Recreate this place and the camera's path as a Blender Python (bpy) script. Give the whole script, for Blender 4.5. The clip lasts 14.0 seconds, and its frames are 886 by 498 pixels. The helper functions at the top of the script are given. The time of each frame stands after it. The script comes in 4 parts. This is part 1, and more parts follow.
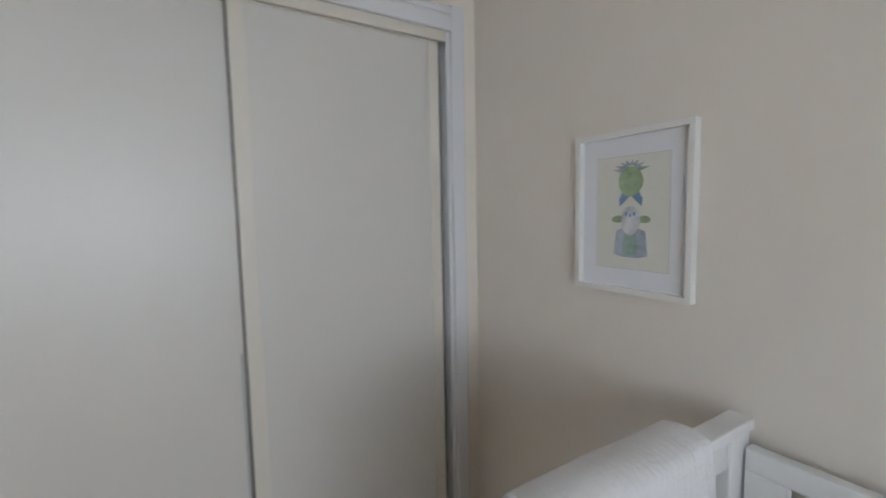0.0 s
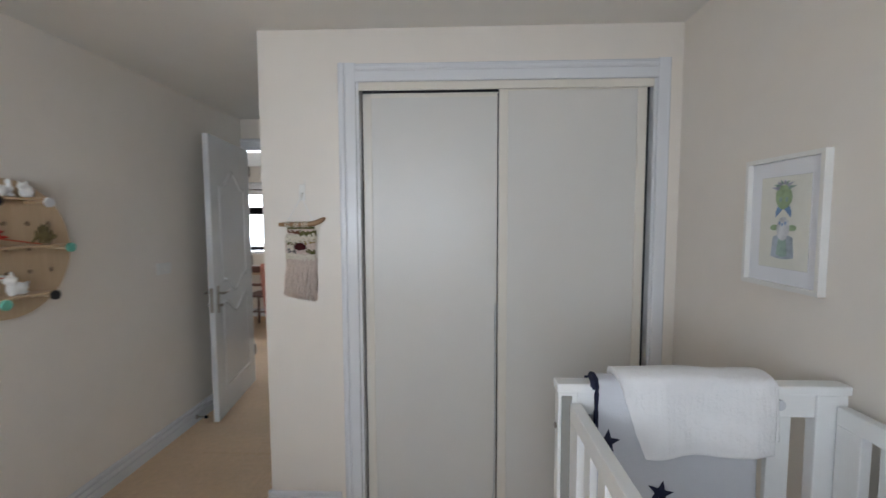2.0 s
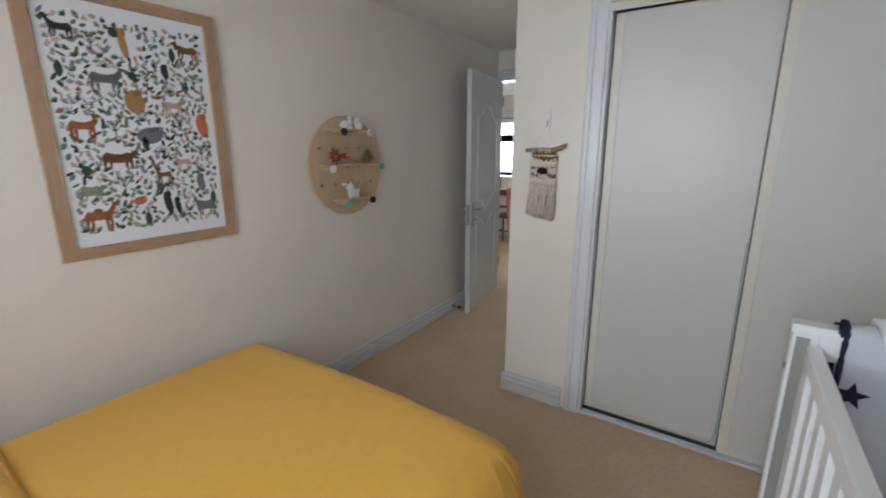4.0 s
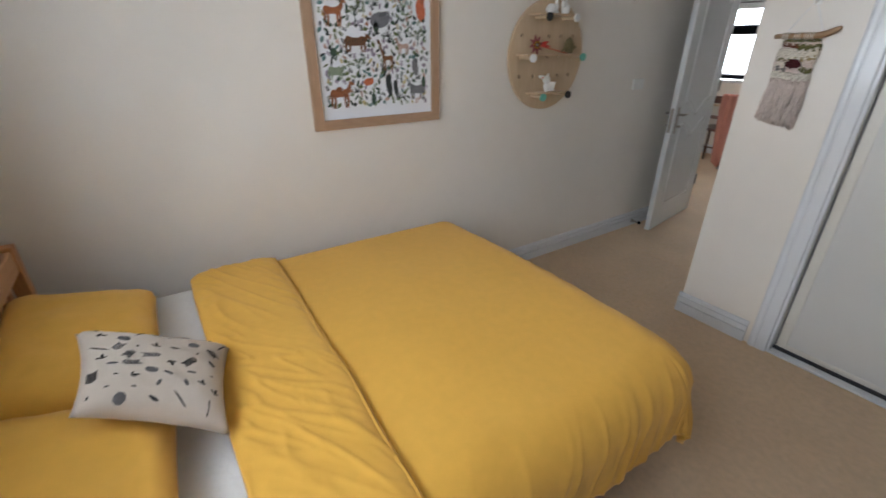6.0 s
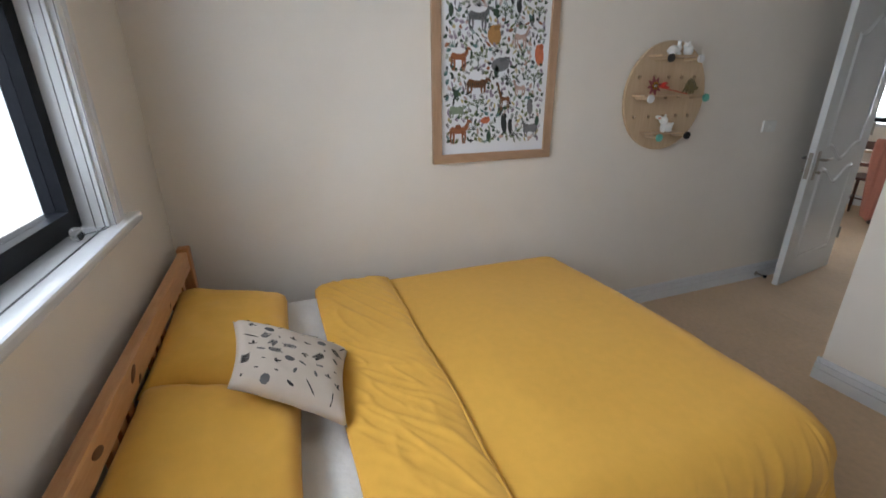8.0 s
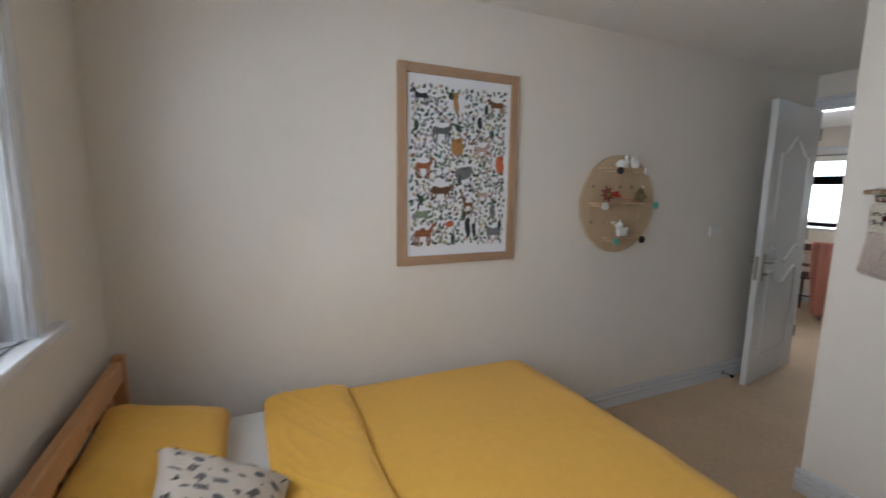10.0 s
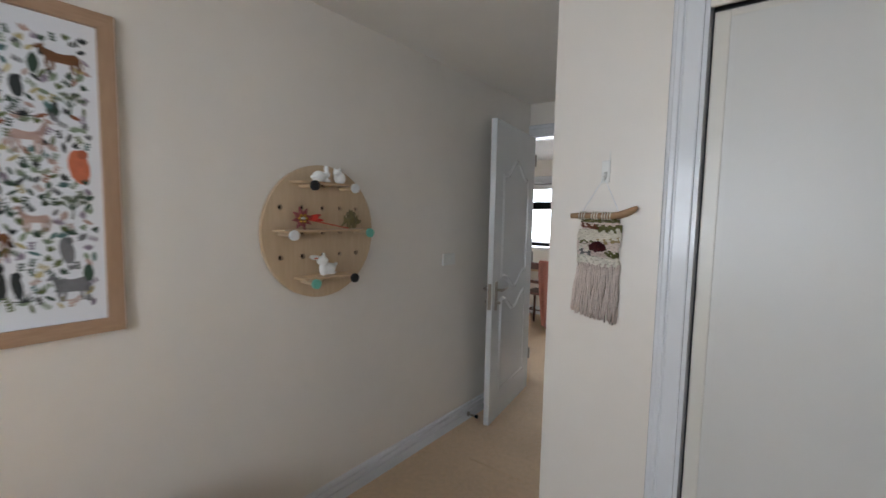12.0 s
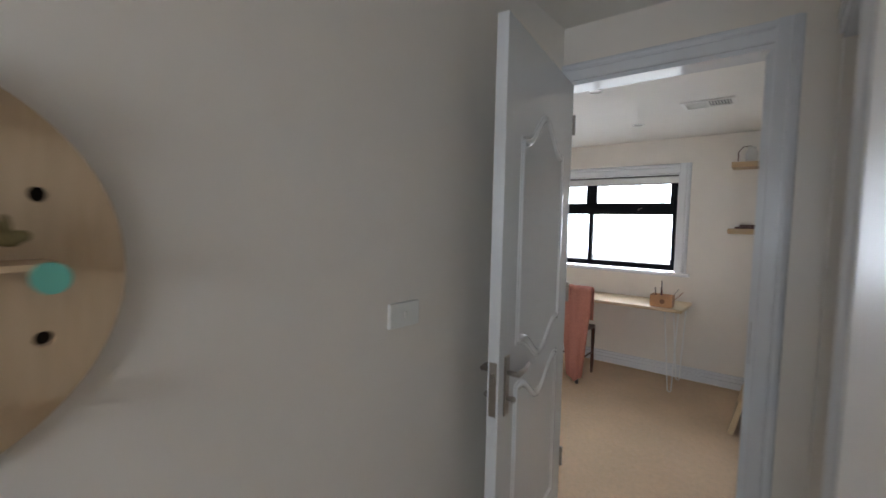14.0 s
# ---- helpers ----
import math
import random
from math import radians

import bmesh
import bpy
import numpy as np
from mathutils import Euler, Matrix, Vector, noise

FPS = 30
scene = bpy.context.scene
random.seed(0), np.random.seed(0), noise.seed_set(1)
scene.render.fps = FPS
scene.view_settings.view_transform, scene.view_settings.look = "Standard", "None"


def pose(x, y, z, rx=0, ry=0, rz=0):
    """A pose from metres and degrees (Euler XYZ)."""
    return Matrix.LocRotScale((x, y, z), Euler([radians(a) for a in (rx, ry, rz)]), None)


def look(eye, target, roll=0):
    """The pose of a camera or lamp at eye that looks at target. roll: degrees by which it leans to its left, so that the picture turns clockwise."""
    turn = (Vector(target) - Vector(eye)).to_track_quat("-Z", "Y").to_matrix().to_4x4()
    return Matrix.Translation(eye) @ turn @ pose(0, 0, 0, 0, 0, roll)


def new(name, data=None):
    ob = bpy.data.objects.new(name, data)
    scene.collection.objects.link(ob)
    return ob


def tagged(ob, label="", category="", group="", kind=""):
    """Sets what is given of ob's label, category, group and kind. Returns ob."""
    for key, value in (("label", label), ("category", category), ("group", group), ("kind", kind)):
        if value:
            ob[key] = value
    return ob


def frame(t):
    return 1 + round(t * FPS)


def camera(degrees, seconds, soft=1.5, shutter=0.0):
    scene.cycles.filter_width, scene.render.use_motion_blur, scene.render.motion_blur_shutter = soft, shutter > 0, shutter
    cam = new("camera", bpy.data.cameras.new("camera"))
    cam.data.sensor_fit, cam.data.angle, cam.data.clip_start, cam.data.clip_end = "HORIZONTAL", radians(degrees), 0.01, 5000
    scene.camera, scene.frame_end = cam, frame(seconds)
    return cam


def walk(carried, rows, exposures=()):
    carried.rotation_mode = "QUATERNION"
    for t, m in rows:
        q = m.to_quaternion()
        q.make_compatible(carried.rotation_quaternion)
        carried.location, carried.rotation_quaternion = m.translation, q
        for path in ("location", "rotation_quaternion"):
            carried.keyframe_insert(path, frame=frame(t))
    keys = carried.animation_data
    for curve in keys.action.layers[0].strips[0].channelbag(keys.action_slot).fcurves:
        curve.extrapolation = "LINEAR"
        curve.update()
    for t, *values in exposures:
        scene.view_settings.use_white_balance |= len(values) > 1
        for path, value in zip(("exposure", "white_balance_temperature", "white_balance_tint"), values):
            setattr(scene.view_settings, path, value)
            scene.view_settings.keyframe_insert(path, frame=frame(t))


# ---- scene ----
cam = camera(91.7, 14.0, shutter=0.5)
PATH = [
    (0, (-0.002, -0.015, 1.458), (1.045, 1.679, 1.281), -1.1),
    (0.5, (-0.038, -0.188, 1.434), (0.636, 1.69, 1.308), -0.5),
    (1, (-0.027, -0.395, 1.434), (0.222, 1.586, 1.315), -0.2),
    (1.5, (-0.058, -0.575, 1.44), (0.044, 1.419, 1.315), -0.1),
    (2, (-0.031, -0.706, 1.463), (-0.109, 1.287, 1.317), -0.2),
    (2.5, (0.041, -0.782, 1.461), (-0.31, 1.177, 1.264), -0.3),
    (3, (0.057, -0.836, 1.461), (-0.609, 1.031, 1.192), -0.3),
    (5.5, (0.037, -0.979, 1.422), (-1.363, 0.205, 0.621), 0.1),
    (6, (0.04, -1.028, 1.402), (-1.462, -0.027, 0.541), 0.1),
    (6.5, (0.039, -1.066, 1.382), (-1.533, -0.203, 0.497), 0.3),
    (7, (0.044, -1.099, 1.373), (-1.582, -0.353, 0.477), 0.4),
    (9.5, (0.105, -1.121, 1.43), (-1.741, -0.433, 1.083), 0.5),
    (10, (0.04, -1.066, 1.432), (-1.76, -0.242, 1.143), 0.8),
    (10.5, (-0.06, -0.959, 1.434), (-1.678, 0.193, 1.195), 1.1),
    (11, (-0.166, -0.796, 1.433), (-1.509, 0.674, 1.241), 1.4),
    (11.5, (-0.219, -0.535, 1.446), (-1.452, 1.032, 1.286), 1.2),
    (12, (-0.299, -0.196, 1.431), (-1.521, 1.379, 1.266), 1.2),
    (12.5, (-0.403, 0.134, 1.434), (-1.625, 1.708, 1.263), 1.2),
    (13, (-0.559, 0.481, 1.429), (-1.785, 2.053, 1.262), 0.9),
    (13.5, (-0.792, 0.756, 1.431), (-2.034, 2.317, 1.284), 1.1),
    (14, (-1.071, 1.066, 1.418), (-2.314, 2.627, 1.285), 1.2),
]
walk(cam, [(t, look(eye, target, roll)) for t, eye, target, roll in PATH],
     exposures=((0, -.06), (1.5, -.02), (3, -.03), (6.5, .06), (7.5, .02), (9.5, -.16), (11, -.18), (12.5, .04), (13.3, .08), (14, .05)))

# ---- world and light ----
world = bpy.data.worlds.new("overcast_sky")
scene.world = world
world.use_nodes = True
sky = world.node_tree.nodes.new("ShaderNodeTexSky")
sky.sky_type = 'NISHITA'
sky.sun_disc = False
sky.sun_elevation, sky.sun_rotation = radians(40), radians(200)
world.node_tree.links.new(sky.outputs[0], world.node_tree.nodes["Background"].inputs[0])
world.node_tree.nodes["Background"].inputs[1].default_value = 0.1


def lamp(name, kind, m, power, colour, **more):
    data = bpy.data.lights.new(name, kind)
    data.energy, data.color = power, colour
    if kind == 'AREA':
        data.shape, data.size, data.size_y = 'RECTANGLE', more["size"], more["size_y"]
    if kind == 'SUN':
        data.angle = more["angle"]
    ob = new(name, data)
    ob.matrix_world = m
    return ob


lamp("overcast_sun", 'SUN', look((-2, -6, 6), (0, 0, 0)), 0.6, (1, .97, .92), angle=radians(20))
lamp("window_daylight", 'AREA', look((-.548, -1.82, 1.52), (-.548, 0, .66)), 44, (.775, .87, 1.0), size=1.75, size_y=1.15)
lamp("study_window_daylight", 'AREA', look((-2.75, 6.3, 1.95), (-2.75, 4.4, .8)), 420, (.765, .87, 1.02), size=5.0, size_y=2.2)


# ---- materials ----
def material(name, colour, rough=.6, metal=0, grain=0, size=20, bump=0, bump_size=60, spec=.5, vary=0, stretch=(1, 1, 1), colour2=None, coat=0, island=0, sheen=0, blotch=2.0):
    """A principled surface: colour with stains at a broad and a fine scale, and fine relief."""
    m = bpy.data.materials.new(name)
    m.use_nodes = True
    n, l = m.node_tree.nodes, m.node_tree.links
    b = n["Principled BSDF"]
    b.inputs["Roughness"].default_value, b.inputs["Metallic"].default_value = rough, metal
    b.inputs["Specular IOR Level"].default_value = spec
    b.inputs["Coat Weight"].default_value = coat
    b.inputs["Coat Roughness"].default_value = .1
    b.inputs["Sheen Weight"].default_value = sheen
    tc = n.new("ShaderNodeTexCoord")
    mp = n.new("ShaderNodeMapping")
    mp.inputs["Scale"].default_value = stretch
    l.new(tc.outputs["Object"], mp.inputs["Vector"])
    dark = colour2 or tuple(c * (1 - grain) for c in colour)
    fine = n.new("ShaderNodeTexNoise")
    fine.inputs["Scale"].default_value, fine.inputs["Detail"].default_value = size, 6
    l.new(mp.outputs[0], fine.inputs["Vector"])
    broad = n.new("ShaderNodeTexNoise")
    broad.inputs["Scale"].default_value, broad.inputs["Detail"].default_value = blotch, 3
    l.new(mp.outputs[0], broad.inputs["Vector"])
    mean = n.new("ShaderNodeMath")
    mean.operation = 'MULTIPLY_ADD'
    mean.inputs[1].default_value = .5
    half = n.new("ShaderNodeMath")
    half.operation = 'MULTIPLY'
    half.inputs[1].default_value = .5
    l.new(fine.outputs[0], half.inputs[0])
    l.new(broad.outputs[0], mean.inputs[0])
    l.new(half.outputs[0], mean.inputs[2])
    ramp = n.new("ShaderNodeValToRGB")
    ramp.color_ramp.elements[0].position, ramp.color_ramp.elements[1].position = .34, .66
    ramp.color_ramp.elements[0].color, ramp.color_ramp.elements[1].color = (*dark, 1), (*colour, 1)
    l.new(mean.outputs[0], ramp.inputs[0])
    out = ramp.outputs[0]
    if vary or island:
        hsv = n.new("ShaderNodeHueSaturation")
        src = n.new("ShaderNodeNewGeometry") if island else n.new("ShaderNodeObjectInfo")
        mr = n.new("ShaderNodeMapRange")
        mr.inputs[3].default_value, mr.inputs[4].default_value = 1 - (vary or island), 1 + (vary or island)
        l.new(src.outputs["Random Per Island" if island else "Random"], mr.inputs[0])
        l.new(mr.outputs[0], hsv.inputs["Value"])
        l.new(out, hsv.inputs["Color"])
        out = hsv.outputs[0]
    l.new(out, b.inputs["Base Color"])
    if bump:
        tex = n.new("ShaderNodeTexNoise")
        tex.inputs["Scale"].default_value, tex.inputs["Detail"].default_value = bump_size, 4
        l.new(mp.outputs[0], tex.inputs["Vector"])
        bp = n.new("ShaderNodeBump")
        bp.inputs["Strength"].default_value, bp.inputs["Distance"].default_value = bump, .01
        l.new(tex.outputs[0], bp.inputs["Height"])
        l.new(bp.outputs[0], b.inputs["Normal"])
    return m


PAINT = material("cream_wall_paint", (.81, .755, .685), .37, grain=.035, size=9, bump=.05, bump_size=240, spec=.6)
CEIL_PAINT = material("ceiling_paint", (.81, .785, .74), .8, grain=.03, size=6, bump=.05, bump_size=200)
GLOSS = material("gloss_white_trim", (.765, .775, .795), .11, grain=.03, size=12, bump=.02, bump_size=40)
DOORW = material("gloss_white_door", (.70, .72, .73), .1, grain=.02, size=8, bump=.015, bump_size=25, coat=.4)
CLOSET = material("satin_wardrobe_laminate", (.69, .672, .635), .36, grain=.025, size=7, bump=.02, bump_size=90)
STILE = material("cream_wardrobe_frame", (.75, .71, .635), .3, grain=.03, size=12)
CARPET = material("beige_carpet", (.80, .575, .37), .95, grain=.18, size=38, bump=.7, bump_size=420, spec=.1, blotch=2.6, sheen=.2)
BLACK = material("black_aluminium", (.007, .008, .011), .4, grain=.2, size=30, spec=.06)
# near-black that paints shade into gaps and recesses; also the sill joint
DARK = material("gap_shade_and_joint", (.03, .03, .035), .6, grain=.2)
STEEL = material("brushed_nickel", (.36, .33, .30), .3, metal=1, grain=.1, size=60, stretch=(1, 1, 8))
GREYPL = material("grey_plastic", (.27, .265, .245), .5, grain=.06)
PLASTIC = material("white_plastic", (.80, .79, .75), .35, grain=.02)
YELLOW = material("mustard_cotton", (.85, .468, .082), .85, grain=.08, size=30, bump=.10, bump_size=600, spec=.15, sheen=.15)
SHEET = material("white_cotton_sheet", (.86, .85, .83), .9, grain=.03, size=24, bump=.2, bump_size=300, spec=.15)
PINE = material("honey_pine", (.66, .36, .17), .38, colour2=(.54, .26, .105), size=14, stretch=(1, 9, 9), bump=.05, bump_size=30)
PINE_UP = material("honey_pine_upright", (.62, .29, .11), .38, colour2=(.47, .19, .06), size=14, stretch=(9, 9, 1), bump=.05, bump_size=30)
OAK = material("pale_oak", (.47, .305, .195), .5, colour2=(.38, .235, .145), size=16, stretch=(9, 9, 1.2), bump=.05, bump_size=60)
OAK_H = material("pale_oak_level", (.47, .305, .195), .5, colour2=(.38, .235, .145), size=16, stretch=(9, 1.2, 9), bump=.05, bump_size=60)
PLY = material("birch_ply", (.62, .465, .31), .55, colour2=(.53, .38, .235), size=12, stretch=(8, 8, .8), bump=.04, bump_size=50)
COTWHITE = material("white_cot_paint", (.80, .80, .79), .3, grain=.02, size=10, bump=.02, bump_size=40)
PAPER = material("white_paper", (.82, .83, .86), .7, grain=.015, size=8)
GLASS = bpy.data.materials.new("clear_glass")
GLASS.use_nodes = True
_b = GLASS.node_tree.nodes["Principled BSDF"]
_b.inputs["Transmission Weight"].default_value, _b.inputs["Roughness"].default_value, _b.inputs["IOR"].default_value = 1, .02, 1.45


# ---- mesh helpers ----
def box(bm, x0, x1, y0, y1, z0, z1, bevel=0.0):
    vs = [bm.verts.new((x, y, z)) for z in (z0, z1) for y in (y0, y1) for x in (x0, x1)]
    fs = [bm.faces.new([vs[i] for i in q]) for q in ((0, 2, 3, 1), (4, 5, 7, 6), (0, 1, 5, 4), (2, 6, 7, 3), (0, 4, 6, 2), (1, 3, 7, 5))]
    if bevel:
        es = list({e for f in fs for e in f.edges})
        bmesh.ops.bevel(bm, geom=es, offset=bevel, segments=2, affect='EDGES', profile=.6)
    return bm


def bm_box(*a, **k):
    return box(bmesh.new(), *a, **k)


def rod(bm, a, b, r, r2=None, seg=14):
    """A round bar from a to b."""
    a, b = Vector(a), Vector(b)
    m = Matrix.Translation((a + b) / 2) @ (b - a).to_track_quat("Z", "Y").to_matrix().to_4x4()
    bmesh.ops.create_cone(bm, cap_ends=True, segments=seg, radius1=r, radius2=r if r2 is None else r2, depth=(b - a).length, matrix=m)
    return bm


def ball(bm, c, r, scale=(1, 1, 1), m=None, seg=14):
    t = Matrix.Translation(c) @ (m or Matrix()) @ Matrix.Diagonal((*scale, 1))
    bmesh.ops.create_uvsphere(bm, u_segments=seg, v_segments=max(6, seg // 2 + 2), radius=r, matrix=t)
    return bm


def tube(bm, pts, radii, seg=8):
    """A tapering tube along a line of points."""
    rings = []
    for i, p in enumerate(pts):
        p = Vector(p)
        d = (Vector(pts[min(i + 1, len(pts) - 1)]) - Vector(pts[max(i - 1, 0)])).normalized()
        q = d.to_track_quat("Z", "Y")
        r = radii[i] if isinstance(radii, (list, tuple)) else radii
        rings.append([bm.verts.new(p + q @ Vector((r * math.cos(k * math.tau / seg), r * math.sin(k * math.tau / seg), 0))) for k in range(seg)])
    for a, b in zip(rings, rings[1:]):
        for k in range(seg):
            bm.faces.new((a[k], a[(k + 1) % seg], b[(k + 1) % seg], b[k]))
    bm.faces.new(rings[0][::-1])
    bm.faces.new(rings[-1])
    return bm


def prism(bm, outline, put, depth):
    """A flat outline (u, v) made solid; put(u, v, w) gives the place, w from 0 to depth."""
    a = [bm.verts.new(put(u, v, 0)) for u, v in outline]
    b = [bm.verts.new(put(u, v, depth)) for u, v in outline]
    n = len(outline)
    bm.faces.new(a[::-1])
    bm.faces.new(b)
    for i in range(n):
        bm.faces.new((a[i], a[(i + 1) % n], b[(i + 1) % n], b[i]))
    return bm


def finish(bm, name, mat, smooth=False):
    bmesh.ops.recalc_face_normals(bm, faces=bm.faces[:])
    me = bpy.data.meshes.new(name)
    bm.to_mesh(me)
    bm.free()
    for m in (mat if isinstance(mat, (list, tuple)) else [mat]):
        me.materials.append(m)
    if smooth:
        for p in me.polygons:
            p.use_smooth = True
    return me


def part(name, bm, mat, parent, label="", smooth=False):
    ob = new(name, finish(bm, name, mat, smooth))
    ob.parent = parent
    if label:
        ob["label"] = label
    return ob


def solid(name, bm, mat, label, category, kind="", group="", smooth=False, at=None):
    ob = new(name, finish(bm, name, mat, smooth))
    if at is not None:
        ob.matrix_world = at
    return tagged(ob, label, category, group, kind)


def thing(name, at, label, category, group="", kind=""):
    ob = new(name)
    ob.matrix_world = at if isinstance(at, Matrix) else Matrix.Translation(at)
    return tagged(ob, label, category, group, kind)


def relief(name, u0, u1, profile, put, mat, parent=None, label="", category=""):
    """A moulding: a profile (v, w) drawn out from u0 to u1."""
    bm = bmesh.new()
    a = [bm.verts.new(put(u0, v, w)) for v, w in profile]
    b = [bm.verts.new(put(u1, v, w)) for v, w in profile]
    n = len(profile)
    bm.faces.new(a[::-1])
    bm.faces.new(b)
    for i in range(n):
        bm.faces.new((a[i], a[(i + 1) % n], b[(i + 1) % n], b[i]))
    if parent:
        return part(name, bm, mat, parent, label)
    return solid(name, bm, mat, label, category, "structure")


# ---- the plan ----
W, R, S, N, TOP = -1.935, .962, -1.577, 1.30, 2.32       # bedroom walls and ceiling
TOP2 = 2.215                                            # study ceiling
NIB = -.962                                             # side of the passage
END = 3.03                                              # wall with the bedroom door
FAR, FL, FR = 5.53, -4.6, -1.125                          # study beyond
TH = .11
solid("floor", bm_box(W - TH, R + TH, S - .2, END + .06, -.12, 0), CARPET, "worn beige cut-pile carpet", "floor", "structure")
solid("floor_study", bm_box(FL - .1, FR + .1, END + .06, FAR + .2, -.12, 0), CARPET, "sunlit beige cut-pile carpet of the study", "floor", "structure")
solid("ceiling", bm_box(W - TH, R + TH, S - .2, END + .12, TOP, TOP + .12), CEIL_PAINT, "plain matt off-white ceiling", "ceiling", "structure")
solid("ceiling_study", bm_box(FL - .1, FR + .1, END + .12, FAR + .2, TOP2, TOP2 + .18), CEIL_PAINT, "plain white ceiling of the study", "ceiling", "structure")

solid("wall_west", bm_box(W - TH, W, S - .2, END, 0, TOP), PAINT, "cream painted plaster wall", "wall", "structure")
solid("wall_east", bm_box(R, R + TH, S - .2, N + .75, 0, TOP), PAINT, "cream painted plaster wall", "wall", "structure")

# window wall
WX0, WX1, WZ0, WZ1 = -1.335, .24, 1.035, 1.96
bm = bmesh.new()
box(bm, W, WX0, S - .2, S, 0, TOP)
box(bm, WX1, R, S - .2, S, 0, TOP)
box(bm, WX0, WX1, S - .2, S, 0, WZ0)
box(bm, WX0, WX1, S - .2, S, WZ1, TOP)
solid("wall_south", bm, PAINT, "cream painted window wall", "wall", "structure")

# wardrobe wall
OX0, OX1, OZ = -.508, .852, 2.082
bm = bmesh.new()
box(bm, NIB, OX0, N, N + TH, 0, TOP)
box(bm, OX1, R, N, N + TH, 0, TOP)
box(bm, OX0, OX1, N, N + TH, OZ, TOP)
solid("wall_north", bm, PAINT, "cream painted wall round the built-in wardrobe", "wall", "structure")
solid("wardrobe_back", bm_box(NIB + .1, R, N + .64, N + .75, 0, TOP), PAINT, "plain back of the wardrobe recess", "wall", "structure")

# passage side wall with a second door
SD0, SD1, SDZ = 2.30, 2.96, 2.04
bm = bmesh.new()
box(bm, NIB, NIB + .1, N + TH, SD0, 0, TOP)
box(bm, NIB, NIB + .1, SD1, END, 0, TOP)
box(bm, NIB, NIB + .1, SD0, SD1, SDZ, TOP)
solid("wall_passage", bm, PAINT, "cream painted side wall of the short passage", "wall", "structure")

# wall with the bedroom door
DX0, DX1, DZ = -1.972, -1.140, 2.072
bm = bmesh.new()
box(bm, W - TH, DX0, END, END + .12, 0, TOP)
box(bm, DX1, NIB + .1, END, END + .12, 0, TOP)
box(bm, DX0, DX1, END, END + .12, DZ, TOP)
box(bm, FL - .1, W - TH, END, END + .12, 0, TOP)
solid("wall_door", bm, PAINT, "cream painted wall round the doorway", "wall", "structure")

# study walls
FX0, FX1, FZ0, FZ1 = -3.70, -1.86, .972, 1.895
bm = bmesh.new()
box(bm, FL, FX0, FAR, FAR + .2, 0, TOP)
box(bm, FX1, FR, FAR, FAR + .2, 0, TOP)
box(bm, FX0, FX1, FAR, FAR + .2, 0, FZ0)
box(bm, FX0, FX1, FAR, FAR + .2, FZ1, TOP)
solid("wall_study_window", bm, PAINT, "cream painted study wall with a wide window", "wall", "structure")
solid("wall_study_west", bm_box(FL - .1, FL, END + .12, FAR + .2, 0, TOP), PAINT, "plain cream study wall", "wall", "structure")
solid("wall_study_east", bm_box(FR, FR + .1, END + .12, FAR + .2, 0, TOP), PAINT, "plain cream study wall", "wall", "structure")

# ---- skirting: stepped profile (height, depth) ----
SKIRT = [(0, 0), (0, .017), (.056, .017), (.057, .005), (.063, .005), (.064, .016), (.090, .015), (.091, .004), (.098, .004), (.099, .011), (.114, .010), (.118, .003), (.118, 0)]
relief("baseboard_1", S, END, SKIRT, lambda u, v, w: (W + w, u, v), GLOSS, None, "stepped white gloss skirting", "baseboard")
relief("baseboard_2", NIB - .016, -.612, SKIRT, lambda u, v, w: (u, N - w, v), GLOSS, None, "stepped white gloss skirting", "baseboard")
relief("baseboard_3", N - .016, SD0 - .085, SKIRT, lambda u, v, w: (NIB - w, u, v), GLOSS, None, "stepped white gloss skirting", "baseboard")
relief("baseboard_4", S, N, SKIRT, lambda u, v, w: (R - w, u, v), GLOSS, None, "stepped white gloss skirting", "baseboard")
relief("baseboard_5", W, R, SKIRT, lambda u, v, w: (u, S + w, v), GLOSS, None, "stepped white gloss skirting", "baseboard")
relief("baseboard_6", FL, FR, SKIRT, lambda u, v, w: (u, FAR - w, v), GLOSS, None, "stepped white gloss skirting", "baseboard")
relief("baseboard_7", END + .12, FAR, SKIRT, lambda u, v, w: (FR - w, u, v), GLOSS, None, "stepped white gloss skirting", "baseboard")

# architrave profile: (across from the opening, depth)
ARCH = [(0, 0), (0, .012), (.004, .015), (.050, .0155), (.054, .012), (.058, .012), (.062, .018), (.076, .020), (.080, .0165), (.086, .015), (.092, .009), (.095, 0)]


def architrave(name, x0, x1, z, put, label, sill=0.0, sides=(True, True), k=1.0):
    """Moulded casing round an opening: two uprights and a head, put(u, z, depth)."""
    base = thing(name, (0, 0, 0), label, "trim", "", "structure")
    prof = [(v * k, w) for v, w in ARCH]
    if sides[0]:
        relief("upright", sill, z + .095 * k, prof, lambda u, v, w: put(x0 - v, u, w), GLOSS, base)
    if sides[1]:
        relief("upright", sill, z + .095 * k, prof, lambda u, v, w: put(x1 + v, u, w), GLOSS, base)
    relief("head", x0, x1, prof, lambda u, v, w: put(u, z + v, w), GLOSS, base)
    return base


